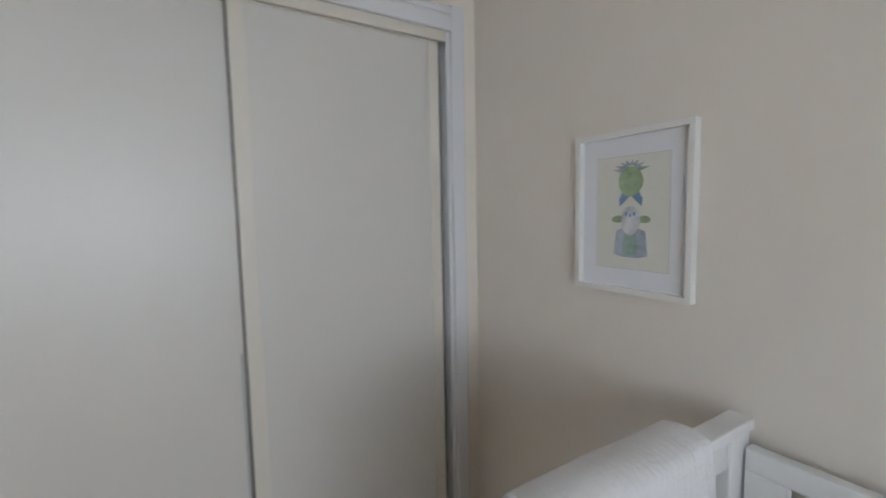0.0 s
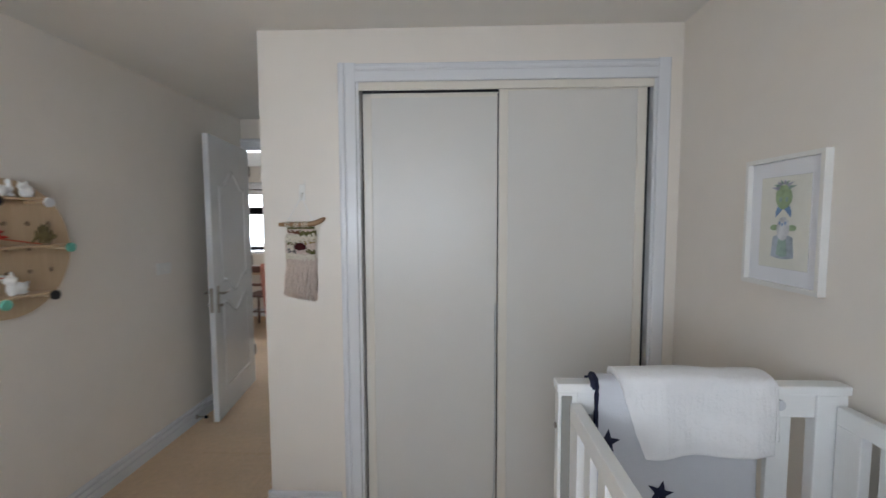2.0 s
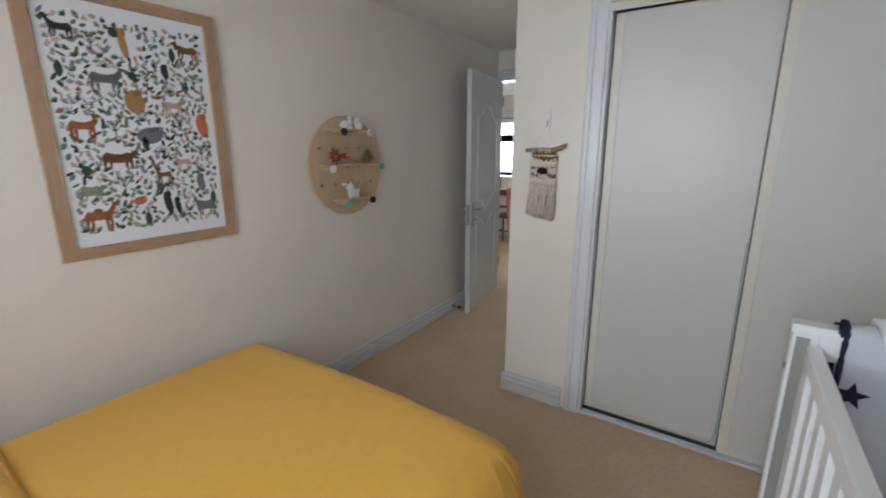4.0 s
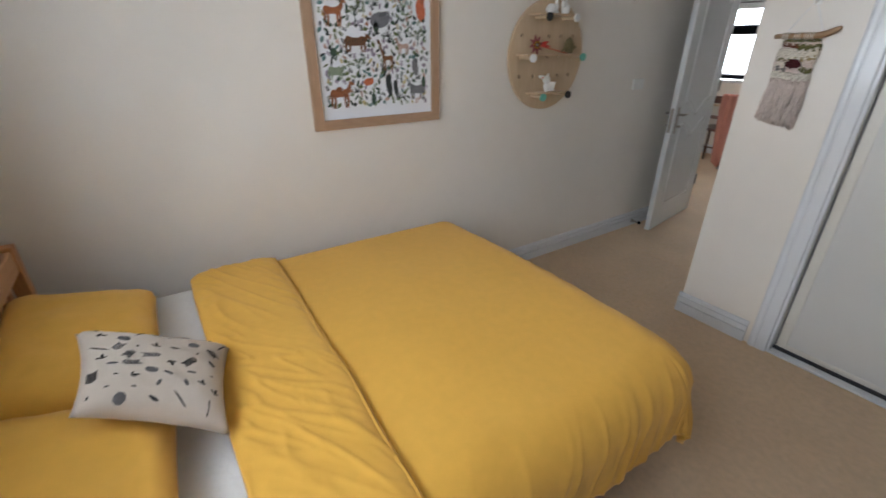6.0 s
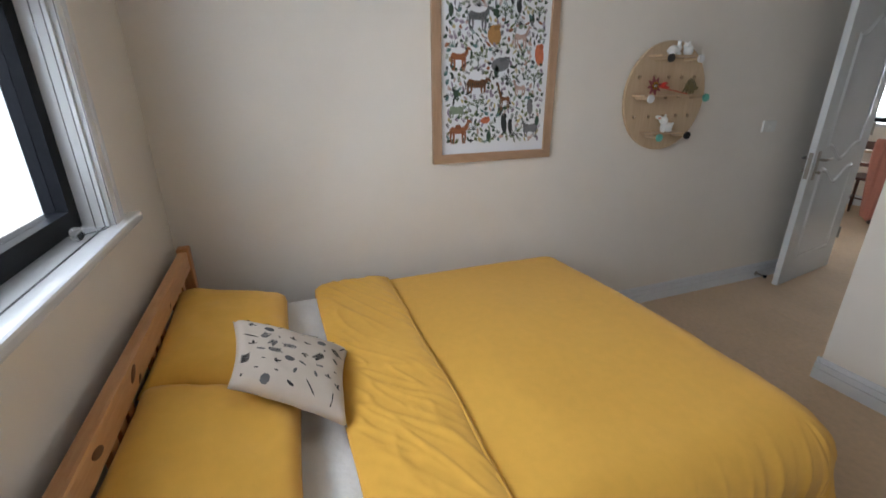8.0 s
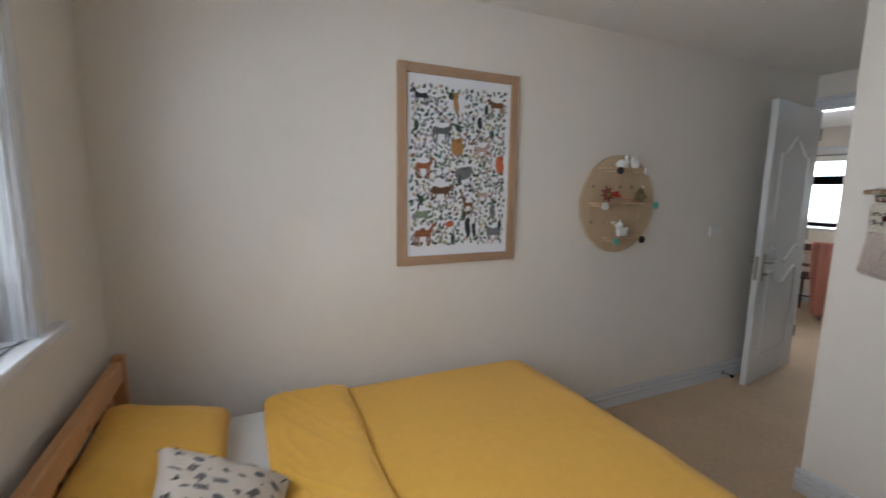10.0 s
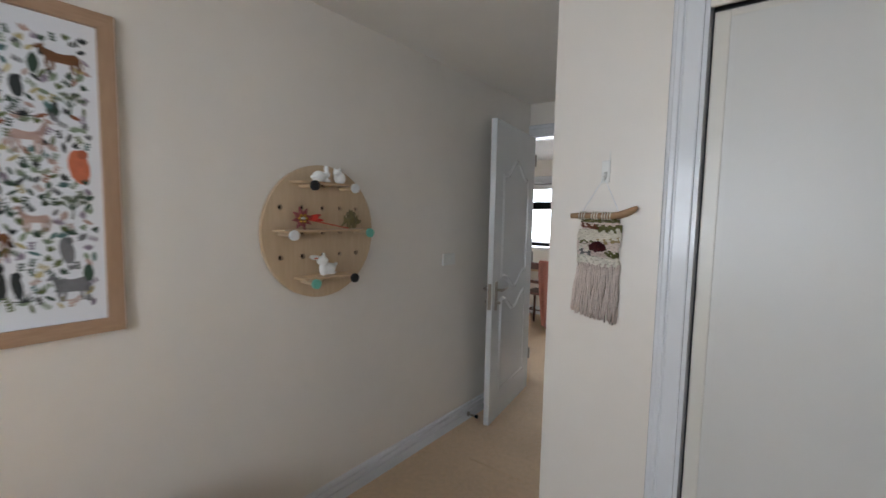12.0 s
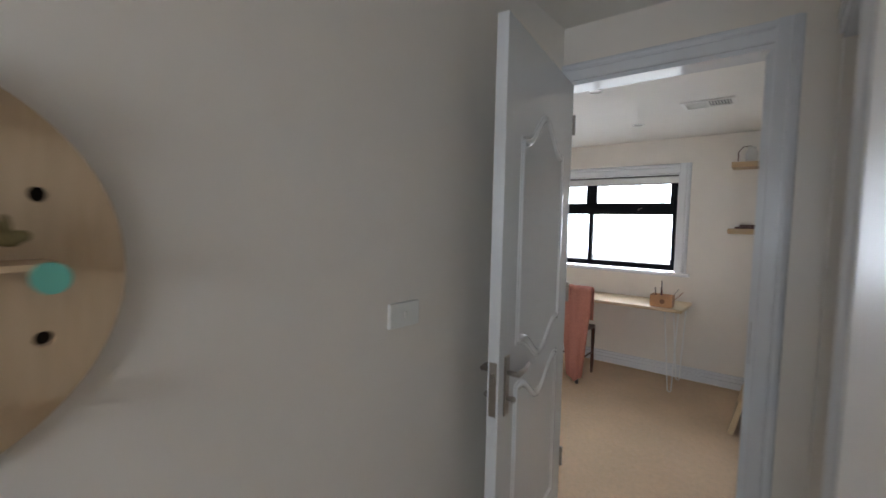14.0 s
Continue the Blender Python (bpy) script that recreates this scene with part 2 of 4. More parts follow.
architrave("trim_wardrobe", OX0, OX1, OZ, lambda u, z, w: (u, N - w, z), "moulded white gloss casing round the wardrobe", sides=(True, False), k=.88)
relief("upright", 0, OZ + .084, [(v, w) for v, w in ARCH[:5]] + [(.05, 0)], lambda u, v, w: (OX1 + v, N - w, u), GLOSS, bpy.data.objects["trim_wardrobe"])
architrave("trim_door", DX0, DX1, DZ, lambda u, z, w: (u, END - w, z), "moulded white gloss casing round the doorway", sides=(False, True), k=.85)
architrave("trim_side_door", SD0, SD1, SDZ, lambda u, z, w: (NIB - w, u, z), "moulded white gloss casing round the side door", sides=(True, False), k=.75)
architrave("trim_window", WX0, WX1, WZ1, lambda u, z, w: (u, S + w, z), "moulded white gloss casing round the window", sill=WZ0, k=.76)
architrave("trim_study_window", FX0, FX1, FZ1, lambda u, z, w: (u, FAR - w, z), "white casing round the study window", sill=FZ0, k=.95)

# door linings
base = thing("trim_door_lining", (0, 0, 0), "white gloss lining of the doorway", "trim", "", "structure")
part("jamb", bm_box(DX0, DX0 + .014, END - .002, END + .122, 0, DZ - .018), GLOSS, base)
part("jamb", bm_box(DX1 - .014, DX1, END - .002, END + .122, 0, DZ - .018), GLOSS, base)
part("head", bm_box(DX0, DX1, END - .002, END + .122, DZ - .018, DZ), GLOSS, base)
part("stop", bm_box(DX1 - .026, DX1 - .014, END + .04, END + .08, 0, DZ - .018), GLOSS, base)
part("strike_plate", bm_box(DX1 - .016, DX1 - .0145, END + .008, END + .034, .90, 1.06), STEEL, base, "brushed steel strike plate")


# ---- windows ----
def window(name, x0, x1, z0, z1, y, out, transom, mull, label):
    """A black aluminium window: outer frame, transom, mullions and panes; out is +1 or -1, the way outdoors."""
    base = thing(name, (0, 0, 0), label, "window", "", "structure")
    a, b = sorted((y, y + out * .055))
    f = .052
    fr = bmesh.new()
    box(fr, x0, x0 + f, a, b, z0, z1)
    box(fr, x1 - f, x1, a, b, z0, z1)
    box(fr, x0 + f, x1 - f, a, b, z0, z0 + f)
    box(fr, x0 + f, x1 - f, a, b, z1 - f, z1)
    part("window_frame", fr, BLACK, base)
    part("transom", bm_box(x0 + f, x1 - f, a - .006, b + .006, transom - .045, transom + .045, bevel=.004), BLACK, base)
    for x in mull:
        part("mullion", bm_box(x - .02, x + .02, a, b, z0 + f, transom - .045), BLACK, base)
        part("mullion", bm_box(x - .03, x + .03, a, b, transom + .045, z1 - f), BLACK, base)
    for p, q in ((x0 + f, mull[0] - .03), (mull[0] + .03, x1 - f)):
        ring = bmesh.new()
        lo, hi, w = transom + .045, z1 - f, .024
        u, v = sorted((y - out * .012, y + out * .03))
        box(ring, p, p + w, u, v, lo, hi, bevel=.003)
        box(ring, q - w, q, u, v, lo, hi, bevel=.003)
        box(ring, p + w, q - w, u, v, lo, lo + w, bevel=.003)
        box(ring, p + w, q - w, u, v, hi - w, hi, bevel=.003)
        part("sash", ring, BLACK, base, "black awning sash")
    cuts = [x0 + f] + list(mull) + [x1 - f]
    for p, q in zip(cuts, cuts[1:]):
        for lo, hi in ((z0 + f, transom - .045), (transom + .045, z1 - f)):
            s = bm_box(p, q, (a + b) / 2 - .002, (a + b) / 2 + .002, lo, hi)
            g = part("pane", s, GLASS, base)
            g.visible_shadow = False
    return base


win = window("window_1", WX0 + .012, WX1 - .012, WZ0 + .012, WZ1 - .012, S - .060, -1, 1.617, (-.50,), "black aluminium window with an awning sash over a fixed pane")
part("window_reveal", box(box(box(bmesh.new(), WX0, WX0 + .012, S - .15, S, WZ0, WZ1), WX1 - .012, WX1, S - .15, S, WZ0, WZ1), WX0, WX1, S - .15, S, WZ1 - .012, WZ1), GLOSS, win)
part("window_sill", bm_box(WX0 - .155, WX1 + .155, S - .15, S + .040, WZ0 - .024, WZ0 + .004, bevel=.008), GLOSS, win, "deep white gloss sill")
win2 = window("window_2", FX0 + .012, FX1 - .012, FZ0 + .012, FZ1 - .012, FAR + .09, 1, 1.56, (-2.70,), "black aluminium study window, white with daylight")
part("window_reveal", box(box(box(bmesh.new(), FX0, FX0 + .012, FAR, FAR + .15, FZ0, FZ1), FX1 - .012, FX1, FAR, FAR + .15, FZ0, FZ1), FX0, FX1, FAR, FAR + .15, FZ1 - .012, FZ1), GLOSS, win2)
part("window_sill", bm_box(FX0 - .12, FX1 + .12, FAR - .045, FAR + .15, FZ0 - .028, FZ0 + .004, bevel=.008), GLOSS, win2)

# the white overcast outdoors beyond each window
HAZE = bpy.data.materials.new("bright_overcast")
HAZE.use_nodes = True
_e = HAZE.node_tree.nodes.new("ShaderNodeEmission")
_e.inputs[0].default_value, _e.inputs[1].default_value = (.93, .97, 1, 1), 2.2
HAZE.node_tree.links.new(_e.outputs[0], HAZE.node_tree.nodes["Material Output"].inputs[0])
solid("backdrop", bm_box(-9, 5, -4.05, -4, -2, 7), HAZE, "plain white overcast brightness beyond the window", "backdrop", "structure")
solid("backdrop_study", bm_box(-10, 4, 8, 8.05, -2, 7), HAZE, "plain white overcast brightness beyond the study window", "backdrop", "structure")

relief("trim_carpet_join", -1.64, -1.0, [(-.012, 0), (-.004, .004), (.004, .004), (.012, 0)], lambda u, v, w: (u, 1.83 + v, w + .0005), CARPET, None, "faint raised join in the carpet", "carpet join")

# ================= bedroom: built-in wardrobe =================
def sliding_door(x0, x1, y, label, h=2.05):
    """A laminate door with narrow cream stiles and rails."""
    d = thing("sliding_door", (x0, y, .022), label, "wardrobe door", "sliding wardrobe doors")
    w, s = x1 - x0, .042
    part("panel", bm_box(s, w - s, .004, .020, .03, h - .02), CLOSET, d)
    part("stile", bm_box(0, s, 0, .026, 0, h, bevel=.004), STILE, d, "cream edge profile")
    part("stile", bm_box(w - s, w, 0, .026, 0, h, bevel=.004), STILE, d, "cream edge profile")
    part("top_rail", bm_box(s, w - s, .002, .024, h - .02, h), STILE, d)
    part("bottom_rail", bm_box(s, w - s, .002, .024, 0, .03), STILE, d)
    return d


sliding_door(-.490, .186, 1.352, "plain off-white sliding wardrobe door, rear track, closed", 2.024)
sliding_door(.150, .818, 1.318, "plain off-white sliding wardrobe door, front track, closed", 2.04)
track = thing("trim_track", (0, 0, 0), "cream fascia and floor track of the wardrobe", "trim", "", "structure")
part("fascia", bm_box(OX0 + .012, OX1 - .012, 1.300, 1.314, 2.046, OZ, bevel=.003), STILE, track)
part("channel", bm_box(OX0 + .012, OX1 - .012, 1.314, 1.40, 2.074, OZ), DARK, track)
part("floor_track", bm_box(OX0 + .012, OX1 - .012, 1.296, 1.40, .001, .013, bevel=.003), GLOSS, track)
part("jamb", bm_box(OX0, OX0 + .012, N, N + .14, .0, OZ), GLOSS, track)
part("jamb", bm_box(OX1 - .012, OX1, N, N + .14, .0, OZ), GLOSS, track)
# the gap parts are solid dark strips, shade painted round the doors
part("gap", bm_box(OX0 + .012, OX0 + .034, 1.375, 1.39, .014, 2.06), DARK, track)
# added dark strip paints the contact shadow beside the front door's stile
part("overlap_shade", bm_box(.1455, .1515, 1.3445, 1.3515, .03, 2.04), DARK, track, "dark strip for the shade where the doors overlap")
part("gap", bm_box(OX0 + .013, OX1 - .013, 1.338, 1.3435, .0135, .032), DARK, track)
part("gap", bm_box(OX0 + .013, OX1 - .013, 1.381, 1.386, 2.03, 2.07), DARK, track)
part("gap", bm_box(OX1 - .034, OX1 - .012, 1.35, 1.39, .014, 2.06), DARK, track)

solid("thin_cable", tube(bmesh.new(), [(.138, 1.346, 1.05), (.139, 1.346, .5), (.138, 1.345, .12), (.128, 1.343, .06), (.105, 1.341, .036), (.09, 1.341, .033)], .0022, 6),
      material("pale_blue_cable", (.42, .47, .50), .5, grain=.1), "thin pale blue cable hanging beside the wardrobe door edge", "cable", smooth=True)


# ================= bedroom door =================
def strip(bm, pts, r, put, flat=.75):
    """A rounded bead along a line drawn on a door face."""
    ring = [(math.cos(a) * r, math.sin(a) * r * flat) for a in [math.pi * i / 5 for i in range(6)]]
    rows = []
    for i, p in enumerate(pts):
        q, o = pts[min(i + 1, len(pts) - 1)], pts[max(i - 1, 0)]
        d = Vector((q[0] - o[0], q[1] - o[1])).normalized()
        rows.append([bm.verts.new(put(p[0] - d.y * c, p[1] + d.x * c, h)) for c, h in ring])
    for a, b in zip(rows, rows[1:]):
        for k in range(5):
            bm.faces.new((a[k], a[k + 1], b[k + 1], b[k]))
    return bm


def ogee(u0, u1, z, rise, n=18):
    """A curved head that dips at the sides and swells to a point."""
    return [(u0 + (u1 - u0) * i / n, z + rise * (.5 - .5 * math.cos(math.tau * (i / n))) ** 1.6) for i in range(n + 1)]


DW = .80
door = thing("door_1", pose(-1.885, 2.997, 0, 0, 0, 278.5), "white gloss panelled door standing open against the wall", "door", "", "structure")
part("leaf", bm_box(0, DW, -.019, .019, .010, 2.043, bevel=.0025), DOORW, door)
for side in (1, -1):
    face = lambda u, z, h, s=side: (u, s * (.0188 + h), z)
    for a, b in ((.012, .004), (.026, .003)):
        k = a - .012
        up = [(.14 + k, 1.0 + k), (.14 + k, 1.70 - k)] + ogee(.14 + k, .66 - k, 1.70 - k, .12)[1:] + [(.66 - k, 1.0 + k)]
        up += [(u, z) for u, z in ogee(.66 - k, .14 + k, 1.0 + k, -.10)[1:]]
        part("moulding", strip(bmesh.new(), up, a * .5, face), DOORW, door, smooth=True)
        low = [(.14 + k, .20 + k), (.14 + k, .86 - k)] + ogee(.14 + k, .66 - k, .86 - k, -.10)[1:] + [(.66 - k, .20 + k), (.14 + k, .20 + k)]
        part("moulding", strip(bmesh.new(), low, a * .5, face), DOORW, door, smooth=True)
    h = part("handle_plate", bm_box(DW - .078, DW - .042, side * .0195, side * .026, .79, .985, bevel=.002), STEEL, door, "brushed nickel lever plate")
    lever = rod(bmesh.new(), (DW - .06, side * .025, .93), (DW - .06, side * .062, .93), .009)
    tube(lever, [(DW - .055, side * .062, .93), (DW - .09, side * .064, .931), (DW - .13, side * .062, .927), (DW - .175, side * .058, .935)], [.009, .009, .008, .006])
    part("lever", lever, STEEL, h, smooth=True)
    part("thumb_turn", ball(rod(bmesh.new(), (DW - .06, side * .025, .845), (DW - .06, side * .044, .845), .008), (DW - .06, side * .046, .845), .011), STEEL, h, smooth=True)
latch = part("latch_plate", bm_box(DW - .001, DW + .002, -.012, .012, .80, .975, bevel=.0008), STEEL, door, "brushed nickel latch plate")
part("bolt", bm_box(DW + .001, DW + .011, -.006, .006, .915, .94, bevel=.002), STEEL, latch)
for z in (.25, 1.05, 1.82):
    part("hinge", rod(bmesh.new(), (-.004, .024, z), (-.004, .024, z + .09), .007), STEEL, door)

side_door = thing("door_2", (NIB + .045, SD0, 0), "white gloss door, closed, off the passage", "door", "", "structure")
part("leaf", bm_box(0, .036, .014, SD1 - SD0 - .003, .01, SDZ - .016), DOORW, side_door)
part("jamb", bm_box(-.047, .056, 0, .014, 0, SDZ), GLOSS, side_door)
part("head", bm_box(-.047, .056, .014, SD1 - SD0, SDZ - .014, SDZ), GLOSS, side_door)

stop = thing("door_stop", (W + .017, 2.215, .042), "small chrome door stop with a black rubber tip on the skirting", "door stop")
part("stem", rod(rod(bmesh.new(), (-.001, 0, 0), (.006, 0, 0), .016), (.005, 0, 0), (.062, 0, 0), .007), STEEL, stop)
part("rubber_tip", rod(bmesh.new(), (.062, 0, 0), (.078, 0, 0), .012), BLACK, stop, "black rubber tip")

sw = thing("light_switch", (W, 1.966, 1.143), "white plastic light switch plate on the wall", "light switch")
part("plate", bm_box(-.001, .013, -.060, .060, -.036, .036, bevel=.003), PLASTIC, sw)
part("rocker", bm_box(.012, .017, -.006, .006, -.008, .008, bevel=.002), PLASTIC, sw)

# ================= bed =================
BX0, BX1, BY0, BY1, BZ = -1.80, -.42, -1.52, .238, .52
bed = thing("double_bed", (0, 0, 0), "honey pine slatted double bed frame beside the window wall", "bed")
for x in (-1.865, -.40):
    part("post", bm_box(x, x + .05, -1.548, -1.503, 0, .792, bevel=.006), PINE_UP, bed)
part("top_rail", bm_box(-1.815, -.40, -1.543, -1.508, .704, .782, bevel=.008), PINE, bed, "knotty pine rail")
part("lower_rail", bm_box(-1.815, -.40, -1.538, -1.513, .30, .37, bevel=.005), PINE, bed)
slat = finish(bm_box(-.021, .021, -.009, .009, 0, .336, bevel=.003), "slat", PINE_UP)
for g in range(4):
    for k in range(3):
        o = new("slat", slat)
        o.parent = bed
        o.location = (-1.68 + g * .36 + k * .062, -1.525, .369)
part("side_rail", bm_box(-.445, -.42, -1.53, .20, .18, .29, bevel=.004), PINE, bed)
part("side_rail", bm_box(-1.80, -1.775, -1.53, .20, .18, .29, bevel=.004), PINE, bed)
part("foot_rail", bm_box(-1.775, -.445, .175, .20, .18, .29, bevel=.004), PINE, bed)
for x in (-1.66, -.64):
    part("leg", bm_box(x, x + .05, -.05, .0, 0, .27, bevel=.004), PINE_UP, bed)
part("slat_base", bm_box(-1.775, -.445, -1.53, .175, .27, .29), PINE, bed)

KNOT = material("dark_knot", (.17, .06, .025), .5, grain=.3)
for kx, kz, kr in ((-1.42, .715, .007), (-1.0, .740, .018), (-1.03, .705, .010), (-.75, .733, .018), (-.60, .71, .007)):
    part("knot", ball(bmesh.new(), (kx, -1.5075, kz + .015), kr, (1.5, .12, .62), Euler((0, .5 if kx < -.9 else -.35, 0)).to_matrix().to_4x4(), seg=10), KNOT, bed, "dark oval knot")


def grid_mesh(nu, nv, f):
    bm = bmesh.new()
    vs = [[bm.verts.new(f(i / nu, j / nv)) for j in range(nv + 1)] for i in range(nu + 1)]
    for i in range(nu):
        for j in range(nv):
            bm.faces.new((vs[i][j], vs[i + 1][j], vs[i + 1][j + 1], vs[i][j + 1]))
    return bm


def thicken(ob, d, offset=-1):
    m = ob.modifiers.new("thickness", 'SOLIDIFY')
    m.thickness, m.offset = d, offset
    return ob


def fuzz(x, y, s, k=0.0):
    return noise.noise(Vector((x * s, y * s, k)))


mat_bm = bm_box(BX0 + .03, BX1 - .03, BY0, BY1 - .04, .291, BZ, bevel=.05)
solid("mattress", mat_bm, material("rumpled_cotton_sheet", (.86, .85, .83), .9, grain=.04, size=24, bump=.9, bump_size=11, spec=.15), "thick mattress in a white cotton fitted sheet on the bed", "mattress", smooth=True)


def duvet_point(s, t):
    """The cover at arc lengths s across the bed and t along it, draped over the mattress edges."""
    rad = .15
    x0, x1, y1 = BX0 + .10, BX1 - rad + .05, BY1 - rad + .035
    top = BZ + .042
    a, b = (s - x1, t - y1) if s > x0 else (x0 - s, t - y1)
    way = 1 if s > x0 else -1
    over = math.hypot(max(a, 0), max(b, 0)) if a > 0 or b > 0 else 0
    x, y = min(max(s, x0), x1), min(t, y1)
    z = top + .010 * fuzz(s, t, 1.7) + .0022 * fuzz(s, t, 6.0, 3)
    z += .016 * math.sin(min(1, max(0, (s - x0) / (x1 - x0))) * math.pi) - .03 * max(0, (t + .3)) * .4
    fine = .0035 * fuzz(t * 3.2 - s * 1.2, s * .7 + t * .3, 2.2, 5) * max(0, fuzz(s, t, 1.6, 12) + .15)
    z += fine
    if over > 0:
        ux, uy = (max(a, 0) / over, max(b, 0) / over)
        r = math.hypot(ux * (rad if way > 0 else .09), uy * rad)
        ang = min(over / r, math.pi / 2)
        out, down = r * math.sin(ang), r * (1 - math.cos(ang))
        rest = max(0, over - r * math.pi / 2)
        corner = 2 * ux * uy * (way > 0)
        lie = ux * t - uy * s
        fold = .35 * math.sin(lie * 17 + 2.3 * math.sin(lie * 6)) + 1.1 * fuzz(lie, over * .4, 17, 21)
        pucker = max(0, 1 - abs(fuzz(lie * 15 + over * 4, over * 2.5, 1, 33)) * 3.2) ** 2
        out += rest * (.02 + .17 * corner) + (fold * .006 * (1 + 1.6 * corner) + .007 * pucker) * min(1, over / .2)
        down += rest * (.985 - .05 * corner)
        x, y, z = x + way * ux * out, y + uy * out, z - down
    return Vector((x, y, z))


HEAD = -1.04
T1 = BY1 + .255
S0, S1 = BX0 - .10, BX1 + .265
duvet = thing("duvet", (0, 0, 0), "mustard yellow cotton duvet, smoothed flat with its head end turned back", "duvet")
cover = part("cover", grid_mesh(190, 200, lambda u, v: duvet_point(S0 + (S1 - S0) * u, -.78 + (T1 + .78) * v)), YELLOW, duvet, smooth=True)
thicken(cover, .02)


def cuff_point(u, v):
    """The head end of the cover turned back over itself: out over the top and back under at the fold line."""
    s = S0 + .02 + (S1 - S0 - .03) * u
    lean = -.045 * u
    edge, seam = HEAD + .012 * fuzz(s, 0, 3), -.705 + lean + .012 * fuzz(s, 4, 3)
    k = min(v / .9, 1)
    t = edge + (seam - edge) * k
    p = duvet_point(s, t)
    puff = .026 * (1 - (2 * k - 1) ** 6) + .004
    for q, (f, m, k) in enumerate(((13, 2.2, .5), (24, 3.6, .8))):
        ridge = max(0, 1 - abs(fuzz((t - s * k) * f, (s + t * k) * m, 1, 9 + q)) * 4.5)
        puff += (.0058 - .0016 * q) * ridge * ridge * min(1, max(0, .65 + 1.6 * fuzz(s, t, 4, 7 + q)))
    p.z += puff
    if v > .9:
        f = (v - .9) / .1
        p = duvet_point(s, seam + .012 * math.sin(f * math.pi) - .035 * f)
        p.z += puff * (1 - f) + .001
    side = max(0, s - (BX1 - .03))
    p.x += min(side, .05) * .5
    return p


cuff = part("turned_back_edge", grid_mesh(200, 64, cuff_point), YELLOW, duvet, "creased folded edge", True)
thicken(cuff, .012)
under = part("under_layer", grid_mesh(100, 8, lambda u, v: duvet_point(S0 + .03 + (S1 - S0 - .06) * u, HEAD + .02 + .3 * v) - Vector((0, 0, .012))), YELLOW, duvet, smooth=True)
thicken(under, .012)


def pillow_mesh(a, b, h, seed, n=30, pinch=.07, slump=0, box=3.2):
    def f(u, v, up):
        p, q = 2 * u - 1, 2 * v - 1
        e = max(0, (1 - abs(p) ** box)) * max(0, (1 - abs(q) ** box))
        x = a * p * (1 - pinch * (1 - q * q))
        y = b * q * (1 - pinch * (1 - p * p))
        near = slump * (1 + p) * (1 - q) / 4
        x, y = x - .8 * near + .1 * slump * (1 + p) * (1 + q) / 4, y + near
        w = .10 * h * fuzz(p * 2.4, q * 2.4, 1, seed) + .05 * h * fuzz(p * 6 + q * 3, q * 5, 1, seed + 3)
        return (x, y, (h * (1.0 if up else -.3 if slump else -.72) * e ** .42) + w * e ** .5)
    bm = bmesh.new()
    for up in (True, False):
        vs = [[bm.verts.new(f(i / n, j / n, up)) for j in range(n + 1)] for i in range(n + 1)]
        for i in range(n):
            for j in range(n):
                q = (vs[i][j], vs[i + 1][j], vs[i + 1][j + 1], vs[i][j + 1])
                bm.faces.new(q if up else q[::-1])
    bmesh.ops.remove_doubles(bm, verts=bm.verts[:], dist=.0006)
    return bm, lambda u, v: f(u, v, True)


for cx, seed in ((-1.362, 2), (-.728, 11)):
    bm, _f = pillow_mesh(.315 if seed == 2 else .335, .20, .082, seed, pinch=.045, box=5.0)
    p = solid("pillow", bm, YELLOW, "plump mustard yellow cotton pillow propped at the headboard", "pillow", "", "yellow pillows", smooth=True, at=pose(cx, -1.345, .605, -13, 0, 1 if seed == 2 else -2))

CREAM = material("cream_linen", (.64, .55, .465), .9, grain=.05, size=40, bump=.3, bump_size=520, spec=.1)
INK = material("charcoal_ink", (.045, .040, .040), .9, grain=.3, size=60)
INK2 = material("grey_ink", (.17, .16, .16), .9, grain=.35, size=60)
bm, top = pillow_mesh(.168, .176, .058, 21, pinch=.085, slump=.055)
cushion = thing("cushion", pose(-1.0, -1.172, .678, -25, 0, -9), "cream cushion printed with dark leaves, twigs and seeds", "cushion")
part("cover", bm, CREAM, cushion, smooth=True)
rnd = random.Random(5)


def motif(bm, u, v, shape, ang, size):
    """A printed mark that lies on the cushion."""
    ca, sa = math.cos(ang), math.sin(ang)
    def on(p, q):
        x, y, z = top(min(.97, max(.03, u + (p * ca - q * sa) * size / .385)), min(.97, max(.03, v + (p * sa + q * ca) * size / .355)))
        return (x, y, z + .0014)
    def leaf(p, q, l, w, d):
        c, s = math.cos(d), math.sin(d)
        n = 8
        ring = [(l * math.cos(math.tau * i / n), w * math.sin(math.tau * i / n)) for i in range(n)]
        bm.faces.new([bm.verts.new(on(p + c * a - s * b, q + s * a + c * b)) for a, b in ring])
    if shape == "leaf":
        leaf(0, 0, .55, .2, 0)
    if shape == "disc":
        leaf(0, 0, .62, .52, 0)
    if shape == "twig":
        leaf(0, 0, 1.1, .10, 0)
    if shape == "seed":
        leaf(0, 0, .3, .13, 0)
    if shape == "frond":
        leaf(0, 0, 1.15, .06, 0)
        for k in range(5):
            leaf(-.7 + k * .42, .30, .40, .13, .75)
            leaf(-.7 + k * .42, -.30, .40, .13, -.75)
    if shape == "sprig":
        leaf(.1, 0, .5, .17, .2)
        leaf(-.25, .3, .36, .13, .9)
        leaf(-.3, -.26, .34, .13, -.8)


